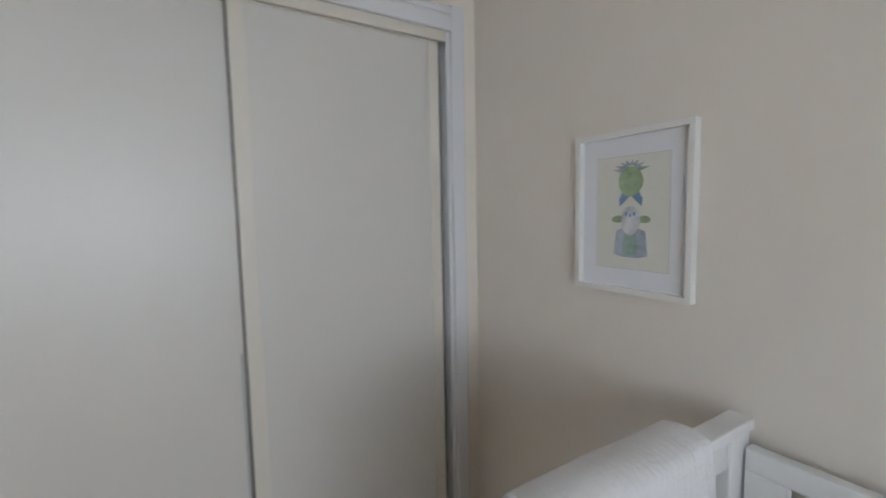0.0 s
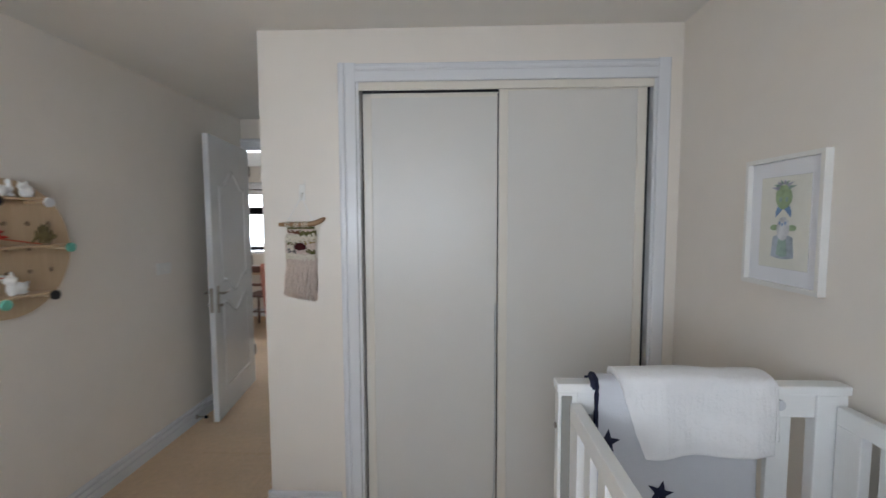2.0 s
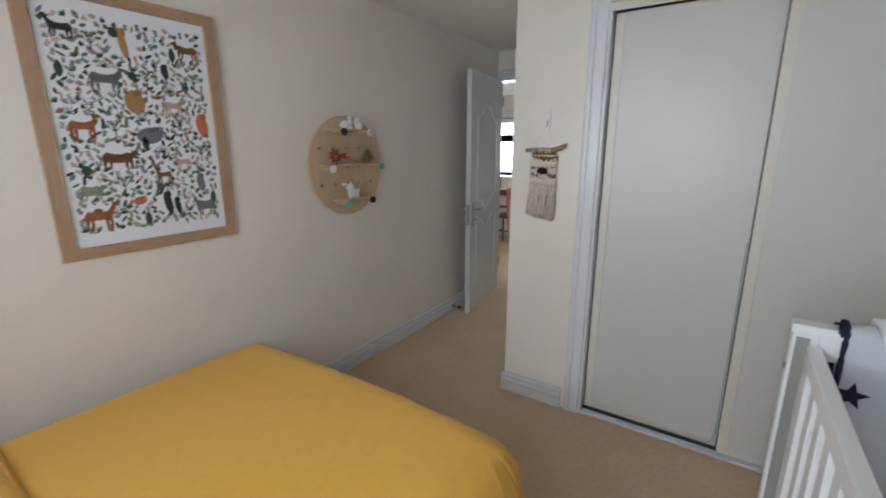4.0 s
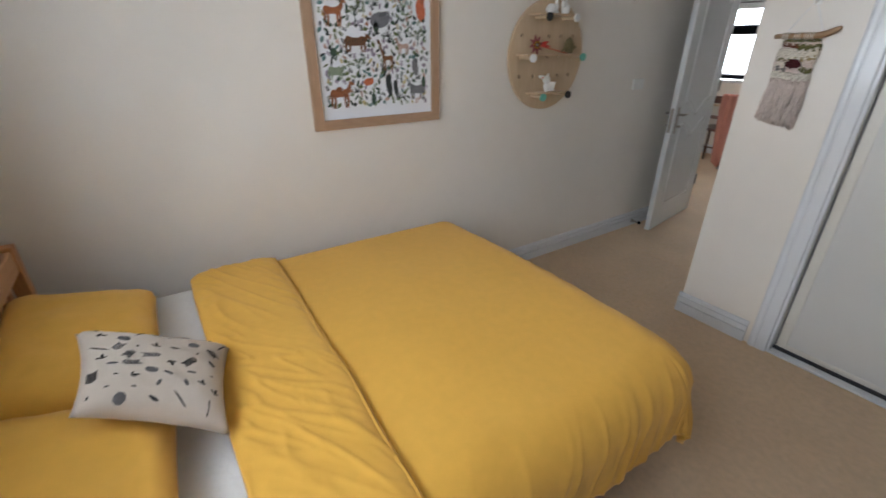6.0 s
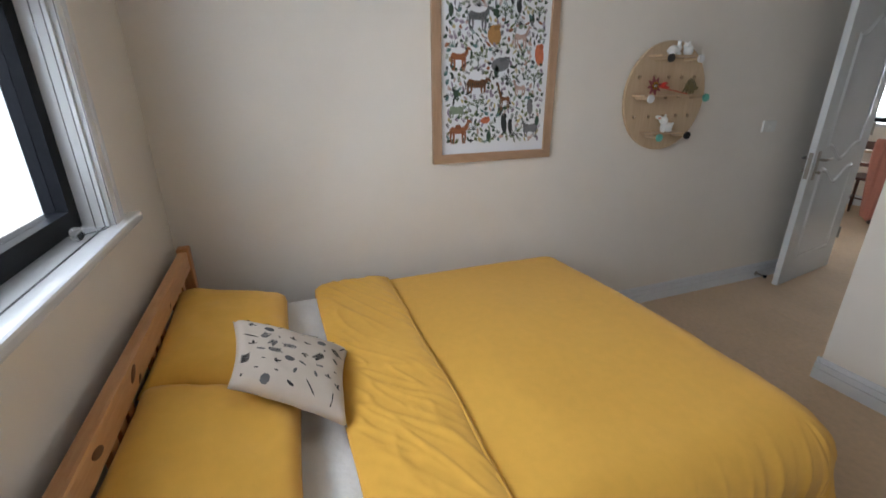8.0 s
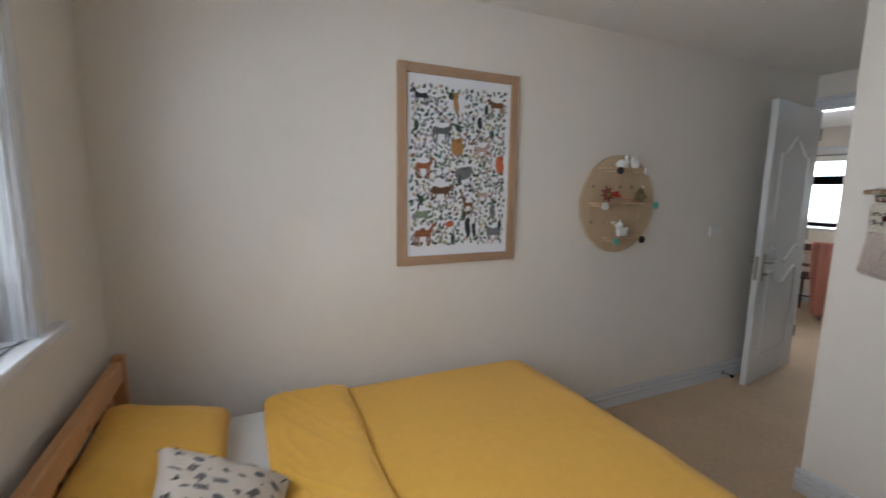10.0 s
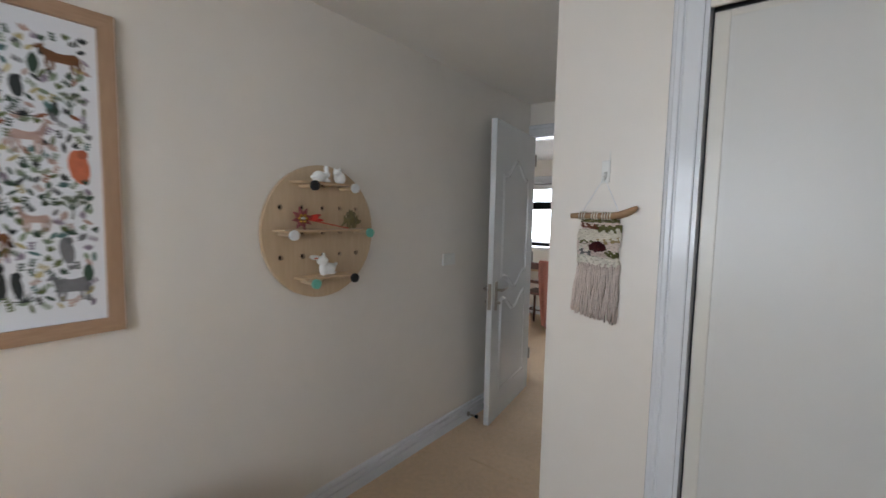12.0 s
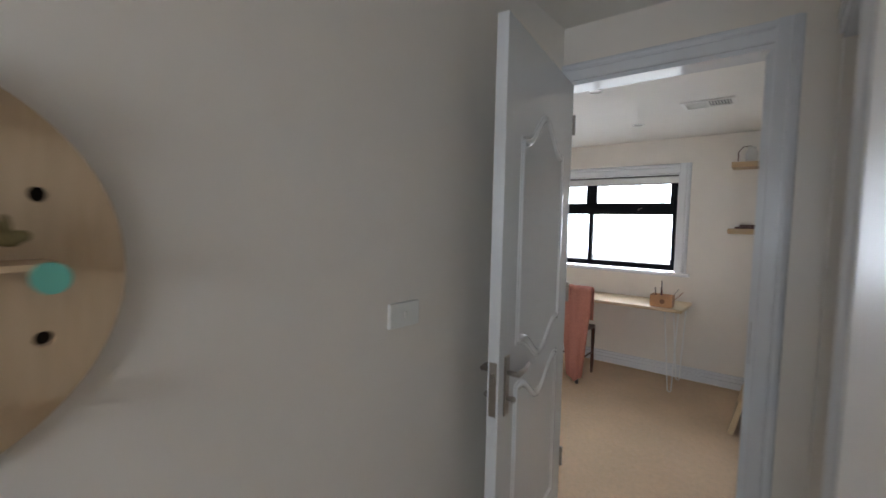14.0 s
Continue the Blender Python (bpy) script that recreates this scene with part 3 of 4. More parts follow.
dark, pale = bmesh.new(), bmesh.new()
spots = []
for k in range(900):
    u, v = rnd.uniform(.06, .94), rnd.uniform(.06, .94)
    if all(math.hypot(u - a, v - b) > .112 for a, b in spots):
        spots.append((u, v))
for k, (u, v) in enumerate(spots):
    shape = ("leaf", "sprig", "disc", "twig", "seed", "frond", "sprig", "leaf", "frond", "seed")[k % 10]
    motif(pale if shape == "disc" or k % 5 == 0 else dark, u, v, shape, rnd.uniform(0, math.tau), {"leaf": .025, "seed": .022, "frond": .020, "twig": .026, "disc": .027, "sprig": .022}[shape])
tagged(part("leaf_print", dark, INK, cushion, "charcoal leaf and twig print"), kind="stuff")
tagged(part("seed_print", pale, INK2, cushion, "soft grey seed print"), kind="stuff")

# ================= framed animal poster =================
poster = thing("framed_poster", (W, -.080, 1.52), "oak framed poster crowded with small printed animals and leaves", "poster")
PW, PH, PF = .660, .952, .043


def frame_bars(parent, w, h, f, d, mat, mat_h, put):
    """Four mitred bars; put(u, v, depth)."""
    for name, quad in (("frame_top", ((-w, h), (w, h), (w - f, h - f), (-w + f, h - f))), ("frame_bottom", ((-w, -h), (w, -h), (w - f, -h + f), (-w + f, -h + f))),
                       ("frame_side", ((-w, -h), (-w, h), (-w + f, h - f), (-w + f, -h + f))), ("frame_side", ((w, -h), (w, h), (w - f, h - f), (w - f, -h + f)))):
        b = prism(bmesh.new(), quad, put, d)
        part(name, b, mat_h if name in ("frame_top", "frame_bottom") else mat, parent)


frame_bars(poster, PW / 2, PH / 2, PF, .022, OAK, OAK_H, lambda u, v, w: (w + .001, u, v))
part("print_sheet", bm_box(.002, .008, -PW / 2 + PF - .004, PW / 2 - PF + .004, -PH / 2 + PF - .004, PH / 2 - PF + .004), PAPER, poster, "white print sheet")
INKS = {"brown": (.20, .085, .035), "rust": (.34, .12, .05), "gold": (.46, .24, .08), "grey": (.19, .19, .20), "black": (.03, .035, .035), "pink": (.55, .38, .33),
        "pine": (.045, .085, .055), "olive": (.13, .16, .055), "sage": (.26, .32, .22), "mauve": (.32, .26, .34), "straw": (.55, .46, .22), "teal": (.10, .20, .19), "coral": (.62, .17, .08)}
INK_MAT = {k: material(k + "_print_ink", v, .7, grain=.25, size=70, island=.2) for k, v in INKS.items()}
FX, FY = .260, .380


def blot(bm, cy, cz, ry, rz, turn=0.0, lift=0.0, n=12, point=0.0):
    """A flat printed blot on the sheet."""
    c, s = math.cos(turn), math.sin(turn)
    ring = []
    for i in range(n):
        a = math.tau * i / n
        p, q = ry * math.cos(a), rz * math.sin(a) * (1 - point * abs(math.cos(a)))
        ring.append((cy + p * c - q * s, cz + p * s + q * c))
    prism(bm, ring, lambda u, v, w: (.0083 + lift + w, u, v), .0003)


def limb(bm, pts, widths, lift):
    """A tapering printed stroke along a line."""
    left, right = [], []
    for i, (u, v) in enumerate(pts):
        (p, q), (o, r) = pts[min(i + 1, len(pts) - 1)], pts[max(i - 1, 0)]
        d = Vector((p - o, q - r)).normalized()
        left.append((u - d.y * widths[i], v + d.x * widths[i]))
        right.append((u + d.y * widths[i], v - d.x * widths[i]))
    prism(bm, left + right[::-1], lambda u, v, w: (.0083 + lift + w, u, v), .0003)


def beast(name, a, b, size, ink, way=1, neck=.25, legs=.5, hump=0.0, stout=.34):
    """A small printed animal: trunk with shoulder and haunch, bent legs, neck, head, ears and tail."""
    cy, cz = (2 * a - 1) * FX, (1 - 2 * b) * FY
    bm = bmesh.new()
    s, f = size * .95, way
    at = lambda u, v: (cy + f * u * s, cz + v * s)
    t = stout * .5
    limb(bm, [at(-.44, .0), at(-.34, .05), at(-.1, .0), at(.15, .0), at(.34, .05), at(.42, .06)], [s * t * .45, s * t * .95, s * t * .85, s * t * .82, s * t * .95, s * t * .55], 0)
    if hump:
        blot(bm, *at(0, .2), s * .17, s * hump, 0, .0004)
    for k, (u, bend) in enumerate(((-.38, -.04), (-.26, .03), (.26, -.02), (.37, .04))):
        limb(bm, [at(u, -.02), at(u + bend, -.08 - legs * .35), at(u - bend * .4, -.1 - legs * .62), at(u + .05, -.1 - legs * .64)], [s * t * .42, s * .045, s * .032, s * .022], .0006 + .0002 * k)
    hx, hz = .5 + neck * .18, neck + .1
    limb(bm, [at(.36, .06), at((.36 + hx) / 2 + .02, hz * .5 + .04), at(hx, hz)], [s * t * .7, s * (.055 + t * .18), s * .055], .0016)
    limb(bm, [at(hx - .05, hz + .03), at(hx + .07, hz + .02), at(hx + .19, hz - .06)], [s * .065, s * .068, s * .03], .0019)
    for e in (-.045, .0):
        limb(bm, [at(hx + e, hz + .05), at(hx + e - .03, hz + .15)], [s * .022, s * .006], .0022 + e * .01)
    limb(bm, [at(-.43, .04), at(-.52, -.06), at(-.53, -.22)], [s * .026, s * .016, s * .024], .0026)
    part(name, bm, INK_MAT[ink], poster)
    if name.startswith(("zebra", "tiger")):
        st = bmesh.new()
        for k in range(9):
            u = -.4 + k * .1
            limb(st, [at(u + .02, .14 * stout / .36), at(u - .01, 0), at(u + .02, -.13 * stout / .36)], [s * .006, s * .014, s * .005], .003)
        part("stripe_print", st, INK_MAT["black"], poster)


BEASTS = (("horse_print", .10, .06, .075, "black", -1, .3, .6), ("lion_print", .90, .075, .090, "brown", -1, .14, .5), ("zebra_print", .30, .265, .105, "grey", 1, .24, .75),
          ("antelope_print", .12, .49, .088, "rust", 1, .32, .95), ("tiger_print", .30, .645, .115, "brown", 1, .06, .42), ("giraffe_print", .60, .735, .062, "brown", -1, 1.05, 1.25),
          ("camel_print", .12, .925, .10, "rust", 1, .34, .85), ("llama_print", .74, .37, .075, "pink", 1, .5, .9), ("goat_print", .76, .67, .065, "pink", -1, .4, .7),
          ("ape_print", .90, .925, .085, "grey", -1, .2, .7), ("elephant_print", .10, .80, .075, "sage", 1, .12, .6))
for nm, a, b, sz, ink, way, neck, legs in BEASTS:
    beast(nm, a, b, sz, ink, way, neck, legs, .12 if nm.startswith("camel") else 0, .55 if nm.startswith(("elephant", "ape")) else .36)
ROUND = (("bear_print", .47, .365, .036, .045, "gold"), ("meerkat_print", .45, .09, .014, .055, "gold"), ("sloth_print", .54, .53, .05, .032, "grey"), ("monkey_print", .95, .47, .025, .05, "coral"),
         ("flamingo_print", .40, .865, .026, .016, "coral"), ("panda_print", .60, .89, .016, .05, "black"), ("panda_print", .67, .91, .012, .038, "black"), ("toucan_print", .88, .79, .017, .04, "grey"), ("crow_print", .71, .20, .014, .03, "black"))
for nm, a, b, ry, rz, ink in ROUND:
    bm = bmesh.new()
    blot(bm, (2 * a - 1) * FX, (1 - 2 * b) * FY, ry, rz, .15)
    blot(bm, (2 * a - 1) * FX + ry * .35, (1 - 2 * b) * FY + rz * .75, ry * .5, rz * .28, .3, .0006)
    part(nm, bm, INK_MAT[ink], poster)
rnd = random.Random(8)
taken = [((2 * a - 1) * FX, (1 - 2 * b) * FY, sz * .5) for _n, a, b, sz, *_r in BEASTS] + [((2 * a - 1) * FX, (1 - 2 * b) * FY, max(ry, rz)) for _n, a, b, ry, rz, _i in ROUND]
greens = ["pine"] * 7 + ["olive"] * 4 + ["sage"] * 4 + ["mauve"] * 5 + ["pink"] * 3 + ["straw"] * 2 + ["teal"] * 3 + ["grey"] * 2 + ["rust"] * 1 + ["black"] * 5
sprays = {k: bmesh.new() for k in sorted(set(greens))}


def acacia(a, b, h, ink="pine"):
    """A printed tree: thin branching trunk under flat clumps of leaves."""
    y, z = (2 * a - 1) * FX, (1 - 2 * b) * FY
    bm = sprays[ink]
    limb(bm, [(y, z - h * .5), (y + h * .04, z - h * .2), (y - h * .02, z + h * .1)], [h * .035, h * .028, h * .018], .0003)
    for k, (du, dv) in enumerate(((-.34, .12), (.36, .16), (-.16, .32), (.2, .36), (.02, .22))):
        limb(bm, [(y + h * .02, z - h * .15), (y + du * h * .6, z + dv * h * .45), (y + du * h, z + dv * h)], [h * .018, h * .014, h * .008], .0005 + .0002 * k)
        for j in range(7):
            d = j * math.tau / 7 + k
            blot(sprays[("olive", "pine")[(j + k) % 2]], y + du * h + h * .1 * math.cos(d), z + dv * h + h * .055 * math.sin(d), h * .065, h * .03, d, .0012 + .0002 * j, 7, .3)
    taken.append((y, z + h * .1, h * .47))


def aloe(a, b, h, ink="black"):
    y, z = (2 * a - 1) * FX, (1 - 2 * b) * FY
    for j in range(7):
        d = math.pi * (.06 + .88 * j / 6)
        limb(sprays[ink], [(y, z - h * .4), (y + .5 * h * math.cos(d), z - h * .4 + .55 * h * math.sin(d)), (y + .85 * h * math.cos(d), z - h * .4 + .95 * h * math.sin(d))], [h * .05, h * .05, h * .008], .0002 * j)
    taken.append((y, z, h * .6))


for a, b in ((.25, .10), (.57, .245), (.92, .235), (.31, .50), (.91, .62), (.31, .775)):
    acacia(a, b, .075)
for a, b in ((.31, .195), (.73, .285), (.50, .44), (.61, .60), (.28, .905), (.70, .955), (.06, .42)):
    aloe(a, b, .034, "teal" if a < .1 else "black")
spots = []
for (a, b, r, ink) in ((.40, .045, .017, "pine"), (.48, .24, .016, "pine"), (.85, .27, .015, "pine"), (.10, .70, .017, "pine"), (.56, .80, .016, "pine")):
    y, z = (2 * a - 1) * FX, (1 - 2 * b) * FY
    blot(sprays[ink], y, z, r, r * 1.05)
    taken.append((y, z, r))
for (a, b) in ((.05, .24), (.78, .11), (.50, .57), (.44, .965), (.97, .88)):
    y, z = (2 * a - 1) * FX, (1 - 2 * b) * FY
    blot(sprays["pine"], y, z, .013, .030, 0, point=.3)
    taken.append((y, z, .026))
for k in range(14000):
    y, z = rnd.uniform(-FX, FX), rnd.uniform(-FY, FY)
    if any(math.hypot(y - a, z - b) < r for a, b, r in taken) or any(math.hypot(y - a, z - b) < .0185 for a, b in spots):
        continue
    spots.append((y, z))
    bm, kind, ang = sprays[rnd.choice(greens)], rnd.random(), rnd.uniform(-1.2, 1.2) + math.pi / 2
    if kind < .35:
        blot(bm, y, z, rnd.uniform(.011, .017), rnd.uniform(.0045, .0075), ang, 0, 10, .35)
    elif kind < .75:
        for j in range(rnd.choice((3, 4, 5))):
            d = ang + (j - 2) * .55
            blot(bm, y + .008 * math.cos(d), z + .008 * math.sin(d), .0105, .0036, d, .0002 * j, 8, .4)
    else:
        blot(bm, y, z, .014, .0013, ang, 0, 6)
        for j in (-1, 0, 1):
            for q in (-1, 1):
                blot(bm, y + j * .008 * math.cos(ang) - q * .004 * math.sin(ang), z + j * .008 * math.sin(ang) + q * .004 * math.cos(ang), .0048, .0024, ang + q * .8, .0002 + .0001 * j + .0001 * q, 6)
for k, bm in sprays.items():
    tagged(part("leaf_print", bm, INK_MAT[k], poster), kind="stuff")

# ================= small framed drawing =================
PICY = .647
pic = thing("framed_drawing", (R, PICY, 1.444), "white framed childlike drawing in green and blue, white mount", "picture frame")
WHITEF = material("white_frame_lacquer", (.82, .81, .78), .3, grain=.02)
turn_in = lambda u, v, w: (-w - .001, u, v)
frame_bars(pic, .159, .2015, .0135, .022, WHITEF, WHITEF, turn_in)
part("mount", prism(bmesh.new(), ((-.146, -.189), (.146, -.189), (.146, .189), (-.146, .189)), turn_in, .005), PAPER, pic, "white card mount")
part("mount_bevel", prism(bmesh.new(), ((-.1005, -.1415), (.1005, -.1415), (.1005, .1415), (-.1005, .1415)), turn_in, .0056), material("mount_edge", (.62, .62, .62), .7, grain=.03), pic)
part("paper", prism(bmesh.new(), ((-.099, -.14), (.099, -.14), (.099, .14), (-.099, .14)), turn_in, .0062), material("cream_drawing_paper", (.77, .765, .70), .8, grain=.05, size=40), pic, "cream drawing paper")
WASH = {k: material(k + "_watercolour", v, .85, grain=.4, size=45, blotch=14) for k, v in {"green": (.46, .60, .36), "blue": (.25, .40, .64), "slate": (.52, .59, .66), "violet": (.55, .56, .68), "pale": (.76, .77, .79), "leafy": (.40, .54, .48)}.items()}


def wash(name, ring, ink, lift):
    part(name, prism(bmesh.new(), ring, lambda u, v, w: (-.0075 - lift - w, u, v), .0003), WASH[ink], pic)


def oval(cy, cz, ry, rz, n=20, rough=.05, seed=1):
    g = random.Random(seed)
    return [(cy + ry * math.cos(math.tau * i / n) * (1 + g.uniform(-rough, rough)), cz + rz * math.sin(math.tau * i / n) * (1 + g.uniform(-rough, rough))) for i in range(n)]


wash("painted_skirt", [(-.047, -.105), (-.04, -.045), (-.022, -.038), (.022, -.038), (.04, -.045), (.047, -.105), (.02, -.111), (-.02, -.111)], "slate", 0)
wash("painted_fold", [(-.02, -.100), (-.014, -.045), (.016, -.045), (.024, -.098), (.0, -.106)], "leafy", .0004)
wash("painted_body", oval(0, -.018, .026, .036, seed=3), "pale", .0008)
wash("painted_scarf", [(-.03, .016), (0, .043), (.03, .016), (.032, .034), (.022, .052), (-.022, .052), (-.032, .034)], "blue", .0012)
wash("painted_head", oval(0, .078, .033, .037, seed=5), "green", .0016)
for k, d in enumerate((-1.15, -.75, -.4, -.1, .25, .55, .9, 1.2)):
    c, s = math.sin(d), math.cos(d)
    wash("painted_leaf", [(.018 * c - .007 * s, .098 + .018 * s + .007 * c), (.055 * c, .095 + .036 * s), (.018 * c + .007 * s, .098 + .018 * s - .007 * c)], ("leafy", "violet")[k % 2], .002 + .0002 * k)
for y, z, r in ((-.013, .07, .006), (.013, .07, .006)):
    wash("painted_dot", oval(y, z, r, r * 1.3, 10, seed=9), "leafy", .0022)

for y, z, r in ((-.011, -.002, .004), (.011, -.002, .004), (0, -.006, .0035)):
    wash("painted_dot", oval(y, z, r, r * 1.4, 10, seed=4), "blue", .0022)
for y in (-.036, .036):
    wash("painted_arm", oval(y, -.016, .017, .009, 12, .12, seed=6), "green", .0003)

# ================= round pegboard shelf =================
PCY, PCZ, PR = .995, 1.338, .293
peg = thing("pegboard_shelf", (W, PCY, PCZ), "round birch plywood pegboard with three small shelves on painted pegs", "wall shelf")
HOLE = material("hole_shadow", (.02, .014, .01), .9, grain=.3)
disc = new("board_blank", finish(rod(bmesh.new(), (.012, 0, 0), (.030, 0, 0), PR, seg=96), "board_blank", PLY))
cut = bmesh.new()
COLS, ROWZ = (-.209, -.104, 0, .096, .192), (.207, .105, -.001, -.104, -.208)
for y in COLS:
    for z in ROWZ:
        if math.hypot(y, z) < PR - .02:
            rod(cut, (.0, y, z), (.05, y, z), .0115, seg=16)
cutter = new("cutter", finish(cut, "cutter", PLY))
mod = disc.modifiers.new("holes", 'BOOLEAN')
mod.operation, mod.object, mod.solver = 'DIFFERENCE', cutter, 'EXACT'
scene.view_layers[0].update()
holed = bpy.data.meshes.new_from_object(disc.evaluated_get(bpy.context.evaluated_depsgraph_get()))
for o in (disc, cutter):
    bpy.data.objects.remove(o)
board = new("board", holed)
board.parent = peg
# near-black disc: the shadow inside the holes is put in as colour
part("backing", rod(bmesh.new(), (.001, 0, 0), (.0125, 0, 0), PR - .02, seg=64), HOLE, peg, "dark disc standing in for shade in the holes")
TIPS = {"black": material("black_paint", (.02, .02, .022), .6, grain=.2), "white": material("white_peg_paint", (.80, .80, .80), .6, grain=.03), "mint": material("mint_paint", (.16, .52, .42), .6, grain=.06)}
for y, z, tip in ((COLS[1] - .012, .196, "black"), (COLS[3], .196, "white"), (COLS[0] - .004, -.006, "white"), (COLS[4] - .006, -.004, "mint"), (COLS[1] - .006, -.212, "mint"), (COLS[3], -.207, "black")):
    pb = part("peg", rod(bmesh.new(), (.028, y, z), (.128, y, z), .008, seg=16), PLY, peg)
    part("tip", rod(bmesh.new(), (.128, y, z), (.140, y, z), .0205, seg=28), TIPS[tip], pb, tip + " painted peg end")
SHELFPLY = material("pale_shelf_ply", (.66, .48, .31), .5, colour2=(.56, .39, .24), size=14, stretch=(9, 1.2, 9))
for y0, y1, z in ((-.17, .115, .209), (-.245, .20, .008), (-.15, .105, -.194)):
    part("shelf", bm_box(.031, .121, y0, y1, z - .004, z + .005, bevel=.0015), SHELFPLY, peg)

CHINA = material("white_porcelain", (.87, .87, .85), .3, grain=.03, size=20, bump=.1, bump_size=60)


def fused(name, balls, mat, label, category, at, voxel=.004):
    """A small modelled figure: many swellings remeshed into one smooth body."""
    bm = bmesh.new()
    for c, r, sc, rot in balls:
        ball(bm, c, r, sc, Euler([radians(a) for a in rot]).to_matrix().to_4x4(), 12)
    ob = solid(name, bm, mat, label, category, smooth=True, at=at)
    m = ob.modifiers.new("body", 'REMESH')
    m.mode, m.voxel_size, m.use_smooth_shade = 'VOXEL', voxel, True
    return ob


def peg_at(x, y, z, turn=0.0):
    return pose(W + x, PCY + y, PCZ + z, 0, 0, turn)


N0 = (0, 0, 0)
fused("rabbit_figurine", [((0, -.012, .024), .026, (.8, 1.25, .95), N0), ((0, .026, .034), .016, (.9, 1.1, .95), N0), ((-.005, .024, .058), .017, (.3, .4, 1.0), (15, 0, 0)), ((.006, .026, .058), .017, (.3, .4, 1.0), (5, 0, 0)),
                          ((0, .03, .008), .011, (1, 1.5, .7), N0), ((0, -.045, .02), .009, (1, 1, 1), N0), ((0, -.015, .007), .018, (1, 1.6, .4), N0)], CHINA, "small white porcelain rabbit lying on a shelf", "figurine", peg_at(.085, -.048, .2145))
fused("rabbit_figurine", [((0, .004, .024), .028, (.85, 1.0, 1.0), N0), ((0, -.010, .046), .020, (.95, 1, .9), N0), ((.012, -.026, .040), .012, (.8, 1.2, .8), (20, 0, 0)), ((0, -.024, .060), .008, (.6, .7, 1.2), (25, 0, 0)), ((0, .006, .062), .009, (.6, .8, 1.2), (-15, 0, 0)),
                          ((0, .004, .006), .017, (1, 1.3, .4), N0)], CHINA, "small white porcelain rabbit sitting upright on a shelf", "figurine", peg_at(.085, .045, .2145))
bunny = fused("rabbit_figurine", [((0, .035, .036), .03, (.75, 1.15, .9), N0), ((0, .006, .034), .022, (.8, 1.0, 1.6), N0), ((0, .0, .076), .025, (.85, 1.1, .95), N0), ((0, -.036, .094), .022, (.35, 1.5, .6), (-14, 0, 0)), ((.006, .002, .104), .014, (.35, .6, 1.1), (10, 0, 0)),
                          ((0, .066, .048), .016, (.5, .6, 1.1), (-35, 0, 0)), ((0, .045, .01), .018, (1, 1.4, .5), N0), ((0, .004, .006), .012, (1, 1.2, .6), N0)], CHINA, "white rabbit figure with a lowered ear on the bottom shelf", "figurine", peg_at(.08, -.040, -.1885) @ Matrix.Diagonal((1, 1.0, .86, 1)))
ORANGE = material("orange_ear", (.75, .18, .06), .5, grain=.1)
part("inner_ear", ball(bmesh.new(), (.0045, -.036, .092), .011, (.3, 1.3, .5)), ORANGE, bunny, "orange inner ear")

OLIVE = material("olive_toy_plastic", (.22, .165, .06), .55, colour2=(.10, .08, .035), size=40, blotch=14)
dino = [((0, 0, .034), .026, (.6, 1.3, .8), N0), ((0, .04, .026), .014, (.6, 1.4, .7), (-10, 0, 0)), ((0, .058, .028), .009, (.8, 1.4, .8), N0), ((0, -.04, .026), .013, (.5, 1.6, .6), (25, 0, 0)), ((0, -.06, .014), .008, (.5, 2.0, .6), (25, 0, 0))]
dino += [((sx * .008, y, .012), .0075, (.8, .9, 1.7), N0) for sx in (-1, 1) for y in (-.017, .02)]
dino += [((0, -.044 + k * .017, .040 + .022 * math.sin(k / 5 * math.pi)), .012, (.3, .62, 1.05), N0) for k in range(6)]
fused("toy_dinosaur", dino, OLIVE, "small olive plastic plated dinosaur on the middle shelf", "toy", peg_at(.08, .118, .0135) @ Matrix.Diagonal((1, .84, 1.22, 1)), .003)

STARRED = material("red_felt", (.34, .085, .09), .7, grain=.3, size=60)
SCARLET = material("scarlet_ribbon", (.60, .035, .02), .5, grain=.2)
GEM = material("silver_sequin", (.75, .78, .85), .12, metal=1, grain=.1)
star = thing("star_wand", peg_at(.045, -.128, .010), "red star wand with jewelled middle and scarlet ribbon", "toy")
ring = [((.05 if i % 2 == 0 else .026) * math.cos(math.pi * i / 8 + .2), .05 + (.05 if i % 2 == 0 else .026) * math.sin(math.pi * i / 8 + .2)) for i in range(16)]
part("star", prism(bmesh.new(), ring, lambda u, v, w: (w + .012 - .1 * (v - .05), u, v), .008), STARRED, star)
gold = bmesh.new()
for k in range(6):
    ball(gold, (.022, .017 * math.cos(k * math.tau / 6), .05 + .015 * math.sin(k * math.tau / 6)), .007, seg=8)
part("bead_ring", gold, material("gold_bead", (.70, .45, .10), .25, metal=1, grain=.1), star, "gold beads", smooth=True)
part("gem", ball(bmesh.new(), (.024, 0, .05), .010, (.6, 1.3, .8), seg=10), GEM, star, "silver jewel", smooth=True)
for q, (dz, ln) in enumerate(((.010, .060), (-.006, .070), (.003, .045))):
    part("ribbon", grid_mesh(8, 3, lambda u, v, dz=dz, ln=ln: (.02 + .004 * math.sin(u * 9 + dz * 300), .035 + ln * u, .05 + dz * (.5 + u) + (v - .5) * .017 * math.sin(math.pi * (.12 + .8 * u)))), SCARLET, star)
part("stick", rod(bmesh.new(), (.016, .02, .046), (.03, .235, .006), .0028, seg=8), material("red_stick", (.62, .10, .05), .4, grain=.1), star, "thin red stick")

